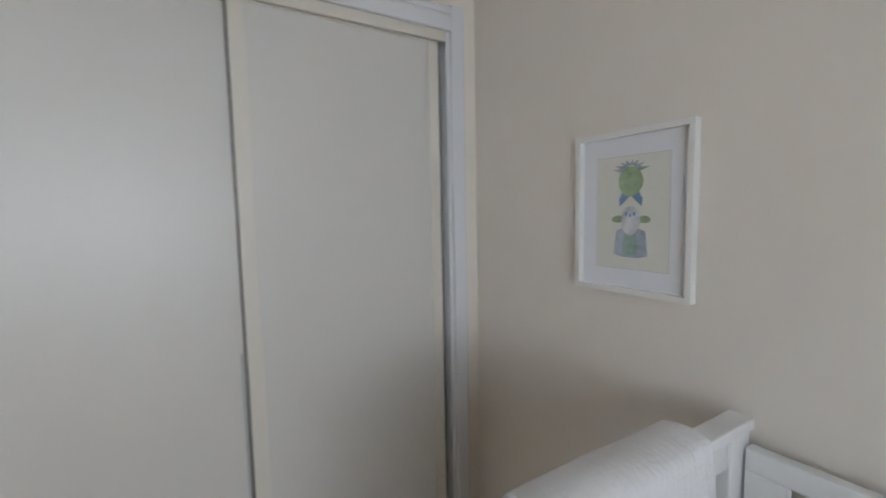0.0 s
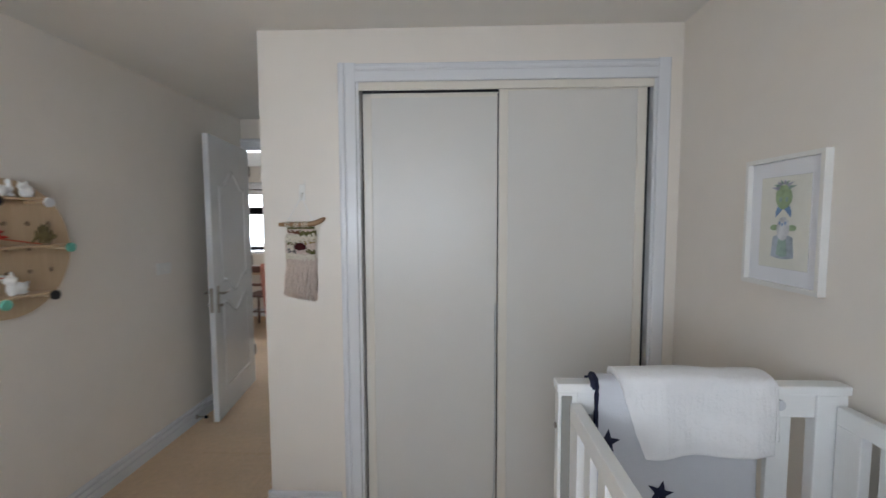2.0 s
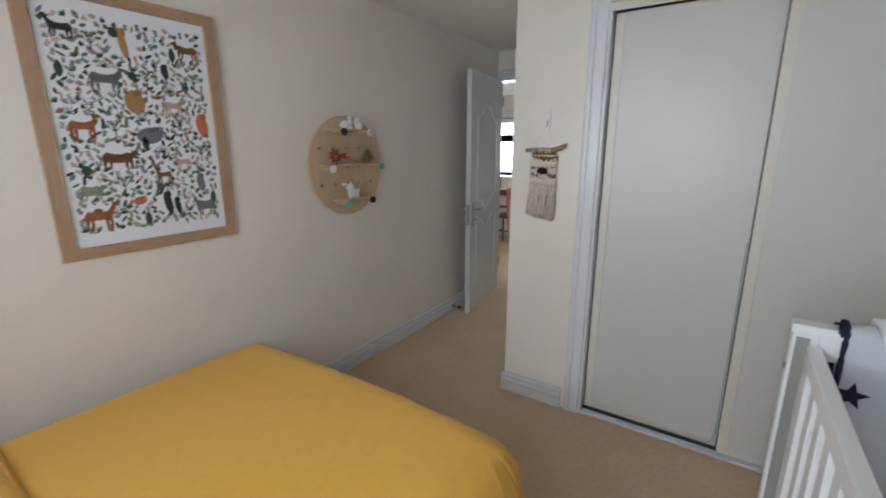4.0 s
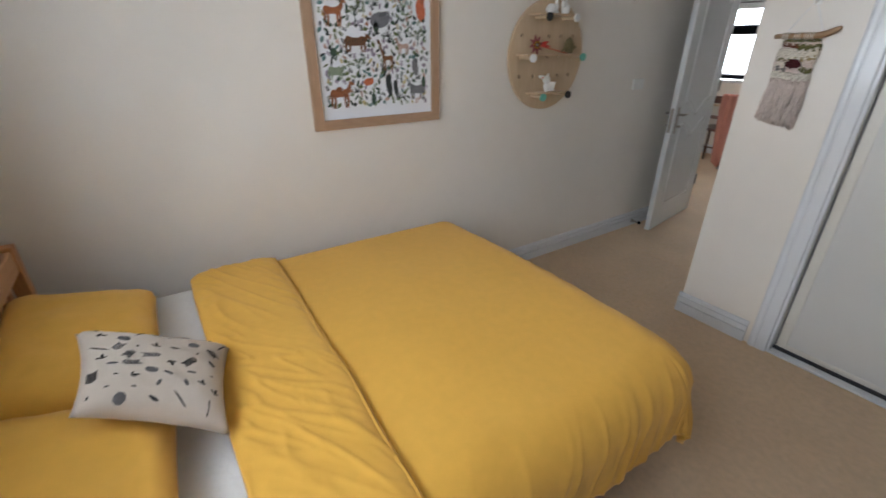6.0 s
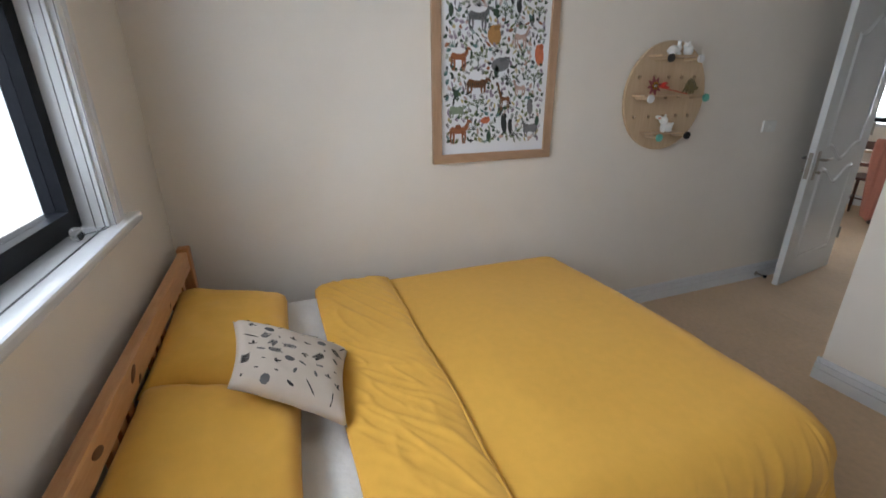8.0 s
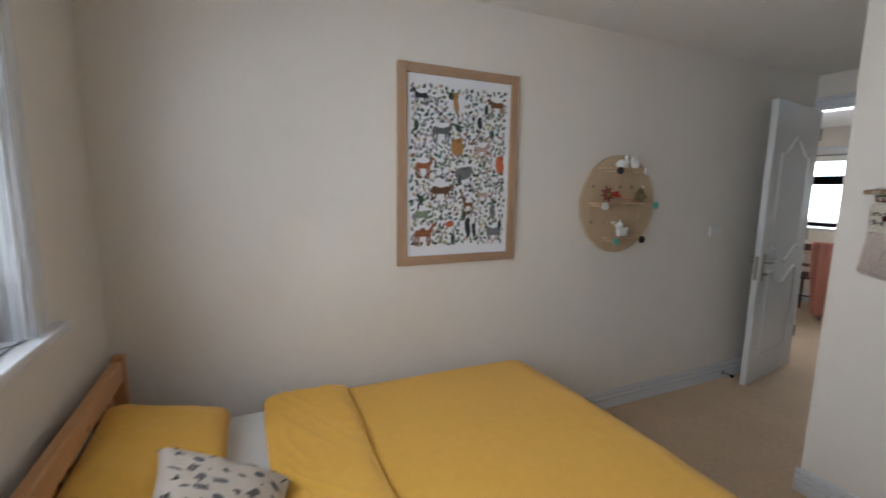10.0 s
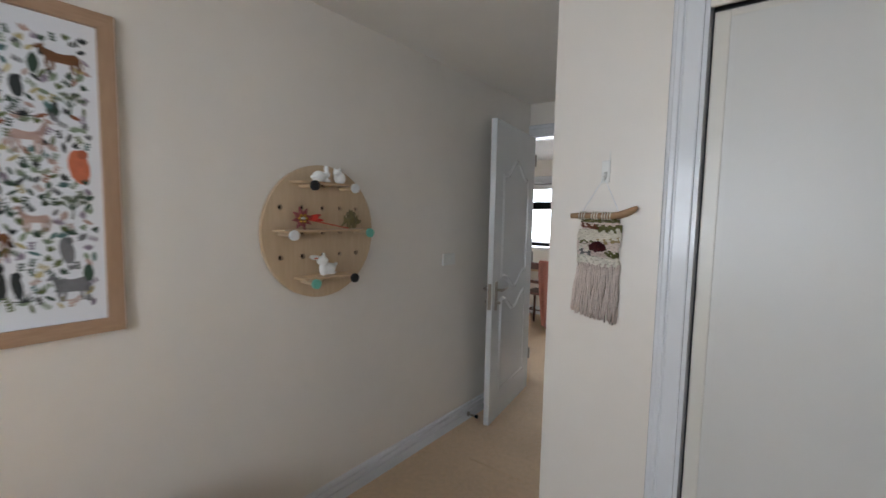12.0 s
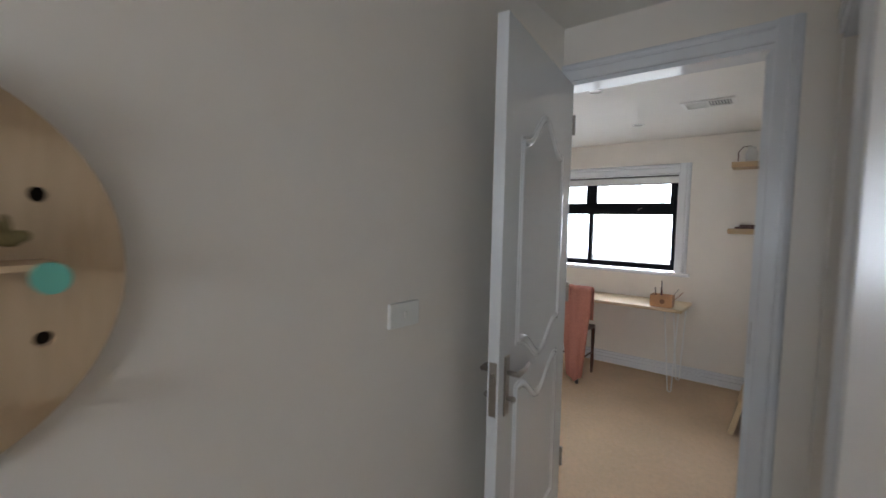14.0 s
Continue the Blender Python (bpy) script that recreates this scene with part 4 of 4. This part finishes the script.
# ================= woven wall hanging =================
hang = thing("wall_hanging", (-.775, N, 1.44), "small woven wool wall hanging with beige fringe on driftwood", "wall hanging")
DRIFT = material("driftwood", (.43, .27, .15), .7, colour2=(.30, .17, .09), size=22, stretch=(1, 6, 6), bump=.3, bump_size=40)
WOOL = {k: material(k + "_wool", v, .95, grain=.25, size=120, bump=.6, bump_size=260, spec=.05) for k, v in {"beige": (.80, .675, .60), "cream": (.82, .76, .65), "olive": (.17, .16, .065), "russet": (.20, .075, .045), "plum": (.085, .022, .025), "slate": (.19, .18, .17), "mustard": (.42, .32, .16)}.items()}
part("driftwood_rod", tube(bmesh.new(), [(-.098, -.026, -.008), (-.06, -.027, -.006), (0, -.028, -.006), (.035, -.027, -.006), (.06, -.027, -.004), (.085, -.027, .004), (.108, -.026, .016), (.118, -.026, .024)], [.009, .010, .0105, .011, .012, .0125, .010, .005], 12), DRIFT, hang, "driftwood branch", True)
for k in range(13):
    x = -.066 + k * .0086
    if k in (3, 4, 8):
        continue
    wrap = [(x + .001 * math.sin(a), -.0275 + .0125 * math.cos(a), -.006 + .0125 * math.sin(a)) for a in [math.tau * i / 10 for i in range(11)]]
    part("cord_wrap", tube(bmesh.new(), wrap, .0024, 5), WOOL["cream"], hang, smooth=True)


def edge_l(z):
    return -.062 - .012 * (.5 - .5 * math.cos(min(1, -z / .15) * 5)) * .8 + z * .05


def yarn_band(name, rows, z0, dz, wool, x0=None, x1=None, r=.0042, sag=0.0, wave=0.0, seed=0):
    """Rows of twisted yarn woven side to side."""
    g = random.Random(seed)
    for k in range(rows):
        z = z0 - k * dz
        a, b = (x0 if x0 is not None else edge_l(z)), (x1 if x1 is not None else .066 + .004 * math.sin(z * 60))
        ph = g.uniform(0, 6)
        pts = []
        n = max(6, int((b - a) / .006))
        for i in range(n + 1):
            u = i / n
            pts.append((a + (b - a) * u, -.014 - .0035 * math.sin(i * 1.7 + ph + k * math.pi), z + sag * (u - .5) + wave * math.sin(u * 7 + ph * .2) + .0012 * math.sin(i * 1.1 + ph)))
        part(name, tube(bmesh.new(), pts, [r * (.75 + .35 * abs(math.sin(i * .9 + ph))) for i in range(n + 1)], 6), WOOL[wool], hang, "", True)


part("warp", bm_box(-.064, .062, -.0105, -.008, -.185, -.004), WOOL["beige"], hang, "plain beige weave")
yarn_band("yarn_band", 2, -.020, .006, "olive", r=.0036, seed=1)
yarn_band("yarn_band", 2, -.032, .007, "beige", seed=2)
yarn_band("yarn_band", 2, -.037, .008, "russet", -.062, -.005, .005, -.008, .001, seed=3)
yarn_band("yarn_tuft", 4, -.042, .006, "olive", -.012, .070, .0058, .0, .002, seed=4)
yarn_band("yarn_band", 5, -.058, .0075, "cream", r=.0062, sag=.006, wave=.003, seed=5)
yarn_band("yarn_band", 3, -.085, .006, "mustard", -.02, .066, .0045, .010, .002, seed=6)
yarn_band("yarn_band", 3, -.092, .006, "olive", -.072, -.02, .0045, -.006, .001, seed=7)
yarn_band("yarn_band", 7, -.098, .0065, "beige", r=.0042, seed=8)
yarn_band("yarn_band", 3, -.108, .007, "cream", -.07, -.03, .005, -.004, .0, seed=9)
yarn_band("yarn_band", 4, -.124, .006, "slate", -.072, -.028, .0045, -.016, .0, seed=10)
yarn_band("yarn_band", 3, -.128, .0065, "olive", .02, .064, .0055, -.010, .001, seed=11)
puff = bmesh.new()
g = random.Random(3)
for k in range(46):
    a, rr = g.uniform(0, math.tau), math.sqrt(g.uniform(0, 1))
    ball(puff, (-.005 + .026 * rr * math.cos(a), -.021 - .012 * (1 - rr), -.112 + .015 * rr * math.sin(a)), g.uniform(.004, .007), seg=6)
tagged(part("wool_pompom", puff, WOOL["plum"], hang, "dark plum wool tuft", True), kind="stuff")
yarn_band("yarn_roll", 3, -.152, .0085, "cream", r=.0085, sag=-.008, wave=.003, seed=12)
g = random.Random(17)
for row in range(2):
    for k in range(22):
        u = k / 21 + (.02 if row else 0)
        x = -.070 + .136 * u
        ln = .178 + .024 * u + g.uniform(-.006, .006) - (.01 if u < .12 else 0)
        lean = -.02 * (1 - u) + g.uniform(-.003, .003)
        y = -.018 + row * .007
        pts = [(x + lean * f + .0018 * math.sin(f * 9 + k), y + .003 * math.sin(f * 5 + k * 2), -.168 - ln * f) for f in (0, .2, .4, .6, .8, 1)]
        part("fringe_strand", tube(bmesh.new(), pts, [.0036, .0037, .0036, .0036, .0035, .0026], 6), WOOL["beige"], hang, "", True)
part("hanging_cord", tube(tube(bmesh.new(), [(-.06, -.028, .004), (.004, -.016, .118)], .0011, 5), [(.064, -.028, .004), (.008, -.016, .118)], .0011, 5), PAPER, hang, "thin pale cord")
hook = thing("wall_hook", (-.769, N, 1.575), "small white adhesive plastic wall hook", "wall hook")
part("plate", bm_box(-.014, .014, -.005, .001, -.03, .045, bevel=.004), PLASTIC, hook)
part("hook", tube(bmesh.new(), [(0, -.004, .005), (0, -.012, -.014), (0, -.019, -.02), (0, -.023, -.010)], [.006, .006, .005, .004], 8), PLASTIC, hook, smooth=True)
part("tab", bm_box(.011, .013, -.0045, -.002, .045, .075), PLASTIC, hook)

# ================= cot =================
COT_AT = (-.002, -.012, 0)
cot = thing("cot", COT_AT, "white painted wooden cot with slatted ends and sides", "cot")
CX0, CX1 = .218, .924


def cot_end(y0, y1):
    panel = part("end_panel", bm_box(CX0 - .004, CX1 + .004, y0 - .006, y1 + .006, 1.025, 1.048, bevel=.004), COTWHITE, cot)
    part("rail", bm_box(CX0 + .05, CX1 - .075, y0 + .004, y1 - .004, .965, 1.025, bevel=.003), COTWHITE, panel)
    part("rail", bm_box(CX0 + .05, CX1 - .075, y0 + .004, y1 - .004, .26, .33, bevel=.003), COTWHITE, panel)
    part("post", bm_box(CX0, CX0 + .05, y0, y1, 0, 1.025, bevel=.004), COTWHITE, panel)
    part("post", bm_box(CX1 - .075, CX1, y0, y1, 0, 1.025, bevel=.004), COTWHITE, panel)
    for k in range(5):
        x = CX0 + .118 + k * .101
        part("slat", bm_box(x, x + .056, y0 + .009, y1 - .009, .33, .965, bevel=.003), COTWHITE, panel)


cot_end(.368, .402)
cot_end(-.93, -.896)


def cot_side(x0, x1, top):
    side = part("side_rail", bm_box(x0, x1, -.89, .362, top - .045, top, bevel=.004), COTWHITE, cot)
    part("rail", bm_box(x0 + .004, x1 - .004, -.89, .362, .28, .33, bevel=.003), COTWHITE, side)
    part("upright", bm_box(x0 + .001, x1 - .001, .295, .362, .33, top - .045, bevel=.003), COTWHITE, side)
    part("upright", bm_box(x0 + .001, x1 - .001, -.89, -.823, .33, top - .045, bevel=.003), COTWHITE, side)
    for k in range(11):
        y = .21 - k * .095
        part("slat", bm_box(x0 + .006, x1 - .006, y, y + .045, .33, top - .045, bevel=.002), COTWHITE, side)


cot_side(.246, .274, 1.0)
cot_side(.891, .919, 1.0)
part("guide", bm_box(.226, .252, .3625, .3675, .50, 1.016, bevel=.002), GREYPL, cot, "grey plastic drop-side guide")
part("screw_cap", rod(bmesh.new(), (.757, .372, 1.0), (.757, .360, 1.0), .013), material("clear_cap", (.62, .63, .66), .15, grain=.1), cot, "shiny round screw cap")
part("screw", rod(bmesh.new(), (.2185, .385, .93), (.213, .385, .93), .007), STEEL, cot)
part("base", bm_box(.26, .889, -.89, .362, .30, .33), COTWHITE, cot)
solid("cot_mattress", bm_box(.262, .887, -.885, .345, .331, .43, bevel=.02), SHEET, "white sheeted cot mattress", "mattress", smooth=True, at=Matrix.Translation(COT_AT))

QUILT = material("pale_grey_quilt", (.60, .605, .635), .9, grain=.04, size=20, bump=.3, bump_size=300, spec=.1)
NAVY = material("navy_cotton", (.012, .014, .045), .9, grain=.3, size=40)
FLUFF = material("white_fleece", (.80, .79, .79), .95, grain=.05, size=30, bump=.25, bump_size=120, spec=.05, sheen=.3)


def drape(u, v, x0, x1, back, front, gap, seed, slant=0.0):
    """Cloth hung over the cot's end: v runs up the back, across the top and down the front."""
    x = x0 + (x1 - x0) * u
    zt, ya, yb = 1.05 + gap, .362 - gap, .410 + gap
    lb, lt, lf = zt - back, yb - ya, zt - (front + slant * (1 - u))
    s = v * (lb + lt + lf)
    if s < lb:
        y, z = yb, back + s
    elif s < lb + lt:
        k = (s - lb) / lt
        y, z = yb - (yb - ya) * k, zt + .008 * math.sin(k * math.pi)
    else:
        d = s - lb - lt
        y, z = ya - .02 * d - .010 * math.sin(u * 9 + seed) * min(1, d / .1), zt - d
    if seed == 13 and s > lb + lt:
        x += .055 * (s - lb - lt) / .17 * (1 - u) ** 2
    w = .009 * fuzz(x * 7, s * 7, 1, seed) + .0002 * math.sin(x * 420 + 3 * fuzz(x * 5, s * 5, 1)) * (seed == 13) + .0025 * fuzz(x * 30, s * 22, 1, seed + 5)
    return Vector((x + .006 * fuzz(s * 8, seed, 1), y - w, z + w * .6 + .008 * fuzz(x * 7, seed, 1, 2)))


quilt = thing("star_quilt", COT_AT, "pale grey quilt with navy stars hung over the cot end", "quilt")
q = part("cloth", grid_mesh(40, 70, lambda u, v: drape(u, v, .312, .70, .80, .50, .006, 4)), QUILT, quilt, smooth=True)
thicken(q, .006)
edge = part("binding", tube(bmesh.new(), [drape(0, v / 40, .310, .70, .80, .50, .006, 4) for v in range(41)], .006, 6), NAVY, quilt, "navy binding", True)
lining = part("lining", grid_mesh(10, 40, lambda u, v: drape(u, v, .294, .318, .80, 1.035, .0015, 4)), NAVY, quilt, "navy lining", True)


def star_ring(r, turn):
    return [((r if i % 2 == 0 else r * .42) * math.cos(math.pi * i / 5 + turn), (r if i % 2 == 0 else r * .42) * math.sin(math.pi * i / 5 + turn)) for i in range(10)]


def on_quilt(u0, z0):
    """Place on the hanging front of the quilt, by height."""
    def f(du, dz):
        zt, back = 1.056, .80
        total = (zt - back) + .06 + (zt - .50)
        v = ((zt - back) + .06 + (zt - (z0 + dz))) / total
        return drape(u0 + du / .388, v, .312, .70, .80, .50, .006, 4) + Vector((0, -.0022, 0))
    return f


for u0, z0, turn in ((.07, .90, .25), (.40, .785, .1), (.12, .66, .5), (.72, .70, .9), (.45, .60, .3)):
    f = on_quilt(u0, z0)
    bm = bmesh.new()
    ctr = bm.verts.new(f(0, 0))
    pts = [bm.verts.new(f(a, b)) for a, b in star_ring(.034, turn)]
    for i in range(10):
        bm.faces.new((ctr, pts[i], pts[(i + 1) % 10]))
    part("star", bm, NAVY, quilt, "navy star")

fleece = solid("baby_blanket", grid_mesh(150, 80, lambda u, v: drape(u, v, .362, .728, .88, .885, .015, 13, -.012)), FLUFF,
               "soft white fleece baby blanket folded over the cot end", "blanket", smooth=True, at=Matrix.Translation(COT_AT))
thicken(fleece, .018, 0)
fold = part("inner_fold", grid_mesh(60, 60, lambda u, v: drape(u, v, .70, .742, .90, .915, .008, 13, .01)), FLUFF, fleece, "shorter inner fold", True)
thicken(fold, .010, 0)
soft = solid("green_cloth", grid_mesh(18, 18, lambda u, v: Vector((.62 + .14 * u, .06 + .20 * v, .455 + .055 * math.sin(u * math.pi) * math.sin(v * math.pi) + .010 * fuzz(u * 3, v * 3, 1, 8)))), material("leaf_green_cotton", (.05, .22, .05), .9, grain=.2, size=40), "rumpled leaf green cloth lying on the cot mattress", "cloth", smooth=True, at=Matrix.Translation(COT_AT))
thicken(soft, .03)

# ================= window blind cord =================
CORD = material("grey_cord", (.20, .20, .21), .6, grain=.2)
cordset = thing("blind_cord", (-1.311, S, WZ0), "thin grey blind cords hanging beside the window", "blind cord")
for dx, dy in ((.004, -.026), (.0, -.006), (-.008, .018)):
    part("cord", tube(bmesh.new(), [(dx, dy, .008), (dx + .001, dy, .5), (dx, dy, .905)], .0016, 5), CORD, cordset)
part("sill_cord", tube(bmesh.new(), [(0, .006, .008), (.03, .0, .0075), (.06, -.03, .0075), (.10, -.05, .0075)], .0016, 5), CORD, cordset)
solid("cord_cleat", ball(ball(bmesh.new(), (0, 0, .018), .021, (1, .7, .85)), (.02, .006, .028), .014), GLASS, "small clear glass cord weight on the sill", "cord weight", smooth=True, at=Matrix.Translation((-1.20, S - .03, WZ0 + .004)))
part("sill_joint", bm_box(WX0 + .012, WX1 - .012, S - .012, S - .008, WZ0 + .0035, WZ0 + .0055), DARK, win)

# ================= study =================
DESKW = material("pale_desk_timber", (.66, .50, .32), .4, colour2=(.56, .40, .24), size=10, stretch=(1, 8, 8))
desk = thing("desk", (-2.47, 5.24, 0), "pale timber desk top on white hairpin legs under the window", "desk")
part("top", bm_box(-.85, .77, -.24, .25, .695, .722, bevel=.004), DESKW, desk)
for x in (-.78, .68):
    for y in (-.17, .19):
        leg = tube(bmesh.new(), [(x - .05, y, .695), (x + .005, y - .004, .012), (x + .02, y, .006), (x + .03, y + .004, .012), (x + .055, y, .695)], .0055, 7)
        part("leg", leg, COTWHITE, desk, "white steel hairpin leg", True)

CHAIRW = material("dark_mahogany", (.12, .038, .024), .35, grain=.35, size=20, stretch=(6, 6, 1))
chair = thing("chair", (-2.64, 4.93, 0), "dark turned wooden chair drawn up to the desk", "chair")
part("seat", bm_box(-.20, .20, -.19, .21, .43, .46, bevel=.01), CHAIRW, chair)
for x in (-.19, .19):
    part("back_leg", tube(bmesh.new(), [(x, -.19, 0), (x, -.18, .45), (x, -.20, .84)], [.016, .018, .014], 10), CHAIRW, chair, smooth=True)
    part("front_leg", tube(bmesh.new(), [(x, .18, 0), (x, .18, .12), (x, .18, .2), (x, .18, .43)], [.012, .018, .014, .018], 10), CHAIRW, chair, smooth=True)
    part("side_stretcher", rod(bmesh.new(), (x, -.185, .2), (x, .18, .2), .009), CHAIRW, chair, smooth=True)
part("stretcher", rod(bmesh.new(), (-.19, 0, .2), (.19, 0, .2), .009), CHAIRW, chair)
part("top_rail", bm_box(-.20, .20, -.215, -.19, .76, .845, bevel=.008), CHAIRW, chair)
part("mid_rail", bm_box(-.19, .19, -.20, -.18, .58, .62, bevel=.006), CHAIRW, chair)

PINK = material("dusty_pink_knit", (.60, .26, .20), .95, grain=.2, size=80, bump=.5, bump_size=200, spec=.05)


def throw_point(u, v):
    x = -.03 + .255 * u
    s = v * 1.12
    gather = 1 - .45 * max(0, (s - .5)) / .58
    x = .10 + (x - .10) * gather
    if s < .28:
        y, z = -.178, .86 - .28 + s
    elif s < .34:
        k = (s - .28) / .06
        y, z = -.178 - .05 * k, .86 + .012 * math.sin(k * math.pi)
    else:
        y, z = -.228 - .015 * math.sin(u * 16), .86 - (s - .34) - .10 * (.5 - abs(u - .5)) * (s > .9)
    return Vector((-2.56 + x, 4.93 + y - .012 * math.sin(u * 19 + s * 2), z + .006 * fuzz(u * 6, s * 6, 1)))


throw = solid("throw_blanket", grid_mesh(28, 44, throw_point), PINK, "dusty pink knitted throw hung over the chair back", "throw", smooth=True)
thicken(throw, .012, 0)

crate = thing("pencil_box", (-1.87, 5.10, .722), "small wooden box holding pens and pencils on the desk", "pencil box")
cr = bmesh.new()
box(cr, -.085, .085, -.06, -.052, 0, .10)
box(cr, -.085, .085, .052, .06, 0, .10)
box(cr, -.085, -.077, -.052, .052, 0, .10)
box(cr, .077, .085, -.052, .052, 0, .10)
box(cr, -.077, .077, -.052, .052, 0, .008)
part("crate", cr, material("warm_box_timber", (.52, .27, .12), .5, colour2=(.40, .19, .08), size=14, stretch=(1, 6, 6)), crate)
part("badge", rod(bmesh.new(), (.012, -.0605, .05), (.012, -.063, .05), .02, seg=18), material("dark_badge", (.20, .08, .03), .5, grain=.3), crate, "dark round mark")
for k, (x, dx, h, mt) in enumerate(((-.01, .004, .22, BLACK), (-.04, -.02, .16, BLACK), (.03, .09, .16, STEEL), (.05, .11, .14, OAK), (.0, -.005, .15, STARRED))):
    part("pencil", rod(bmesh.new(), (x, .01 * (k % 3 - 1), .012), (x + dx, .015 * (k % 3 - 1), h), .004, seg=7), mt, crate)

SHELFW = material("shelf_timber", (.56, .40, .24), .5, colour2=(.46, .31, .17), size=12, stretch=(1, 8, 8))
for z in (1.40, 1.945):
    sh = thing("floating_shelf", (-1.455, FAR, z), "pale timber floating shelf on the study wall", "shelf", "study shelves")
    part("board", bm_box(0, .328, -.20, 0, -.045, 0, bevel=.004), SHELFW, sh)
solid("book_stack", box(bm_box(.02, .20, -.15, -.02, 0, .016, bevel=.002), .05, .21, -.14, -.03, .0165, .034, bevel=.002), CHAIRW, "few small dark books lying on the shelf", "books", at=Matrix.Translation((-1.43, FAR, 1.40)))


THIN = bpy.data.materials.new("thin_clear_glass")
THIN.use_nodes = True
_t = THIN.node_tree.nodes["Principled BSDF"]
_t.inputs["Transmission Weight"].default_value, _t.inputs["Roughness"].default_value, _t.inputs["IOR"].default_value = .0, .04, 1.45
_t.inputs["Base Color"].default_value, _t.inputs["Alpha"].default_value = (.9, .93, .95, 1), .12


def vessel(name, profile, label, at):
    bm = bmesh.new()
    rings = [[bm.verts.new((r * math.cos(math.tau * k / 16), r * math.sin(math.tau * k / 16), z)) for k in range(16)] for r, z in profile]
    for a, b in zip(rings, rings[1:]):
        for k in range(16):
            bm.faces.new((a[k], a[(k + 1) % 16], b[(k + 1) % 16], b[k]))
    bm.faces.new(rings[0][::-1])
    ob = solid(name, bm, THIN, label, "glass vessel", smooth=True, at=Matrix.Translation(at))
    thicken(ob, .003)
    return ob


vessel("glass_carafe", [(.04, 0), (.045, .02), (.042, .09), (.022, .15), (.014, .20), (.013, .27), (.022, .31)], "clear glass carafe with a slim neck on the shelf", (-1.20, FAR - .10, 1.40))
vessel("glass_jar", [(.035, 0), (.045, .03), (.045, .08), (.03, .11), (.034, .125)], "clear round glass jar on the shelf", (-1.33, FAR - .10, 1.945))
vessel("glass_jar", [(.025, 0), (.03, .02), (.03, .12), (.02, .15), (.024, .165)], "clear tall glass jar on the shelf", (-1.21, FAR - .11, 1.945))
solid("dried_twig", tube(bmesh.new(), [(0, 0, .02), (.0, 0, .09), (.03, 0, .13), (.08, -.01, .135), (.11, -.01, .11)], [.004, .004, .0035, .003, .002], 6), CHAIRW, "dark curved dried twig in a jar", "dried twig", at=Matrix.Translation((-1.42, FAR - .10, 1.945)))

board_lean = thing("leaning_board", pose(-1.298, 4.56, 0, 0, 13, 0), "timber framed canvas leaning on the study wall", "canvas")
part("panel", bm_box(.004, .022, .0, .62, .012, .74), material("dark_canvas", (.10, .06, .05), .8, grain=.3), board_lean)
for nm, b in (("frame_side", (-.012, .02, -.022, 0, 0, .76)), ("frame_side", (-.012, .02, .62, .642, 0, .76)), ("frame_bottom", (-.012, .02, 0, .62, 0, .02)), ("frame_top", (-.012, .02, 0, .62, .74, .76))):
    part(nm, bm_box(*b, bevel=.002), DESKW, board_lean)

vent = thing("ceiling_vent", (-1.515, 4.36, TOP2), "white louvred air vent set in the study ceiling", "ceiling vent")
vf = bmesh.new()
box(vf, -.15, .15, -.10, -.078, -.009, .0)
box(vf, -.15, .15, .078, .10, -.009, .0)
box(vf, -.15, -.128, -.078, .078, -.009, .0)
box(vf, .128, .15, -.078, .078, -.009, .0)
box(vf, -.006, .006, -.078, .078, -.008, .0)
part("frame", vf, PLASTIC, vent)
# dark sheet in place of the unlit depth behind the slats
part("backing", bm_box(-.128, .128, -.078, .078, -.002, -.0005), DARK, vent)
for k in range(6):
    y = -.065 + k * .026
    part("slat", bm_box(-.127, -.007, y - .006, y + .006, -.0075, -.004), PLASTIC, vent)
for k in range(7):
    x = .018 + k * .0165
    part("slat", bm_box(x - .003, x + .003, -.077, .077, -.0075, -.004), PLASTIC, vent)

for x, y in ((-2.05, 4.78), (-2.02, 3.70)):
    dl = thing("downlight", (x, y, TOP2), "round recessed downlight, off, with a white rim", "downlight", "study downlights")
    ringm = bmesh.new()
    tube(ringm, [(.042 * math.cos(a), .042 * math.sin(a), -.003) for a in [math.tau * k / 24 for k in range(25)]], .006, 6)
    part("rim", ringm, PLASTIC, dl, smooth=True)
    part("lens", rod(bmesh.new(), (0, 0, -.003), (0, 0, -.0005), .038, seg=24), STEEL, dl, "reflective lens")

blind = thing("roller_blind", (0, FAR + .05, 0), "pale roller blind wound up at the top of the study window", "blind")
part("tube", rod(bmesh.new(), (FX0 + .015, 0, FZ1 - .045), (FX1 - .015, 0, FZ1 - .045), .026), SHEET, blind)
part("hem_bar", bm_box(FX0 + .015, FX1 - .015, -.03, -.024, FZ1 - .085, FZ1 - .03), SHEET, blind)
part("winder", tube(bmesh.new(), [(-2.23, FAR + .085, 1.56), (-2.23, FAR + .06, 1.562), (-2.19, FAR + .055, 1.58)], .004, 6), STEEL, win2)
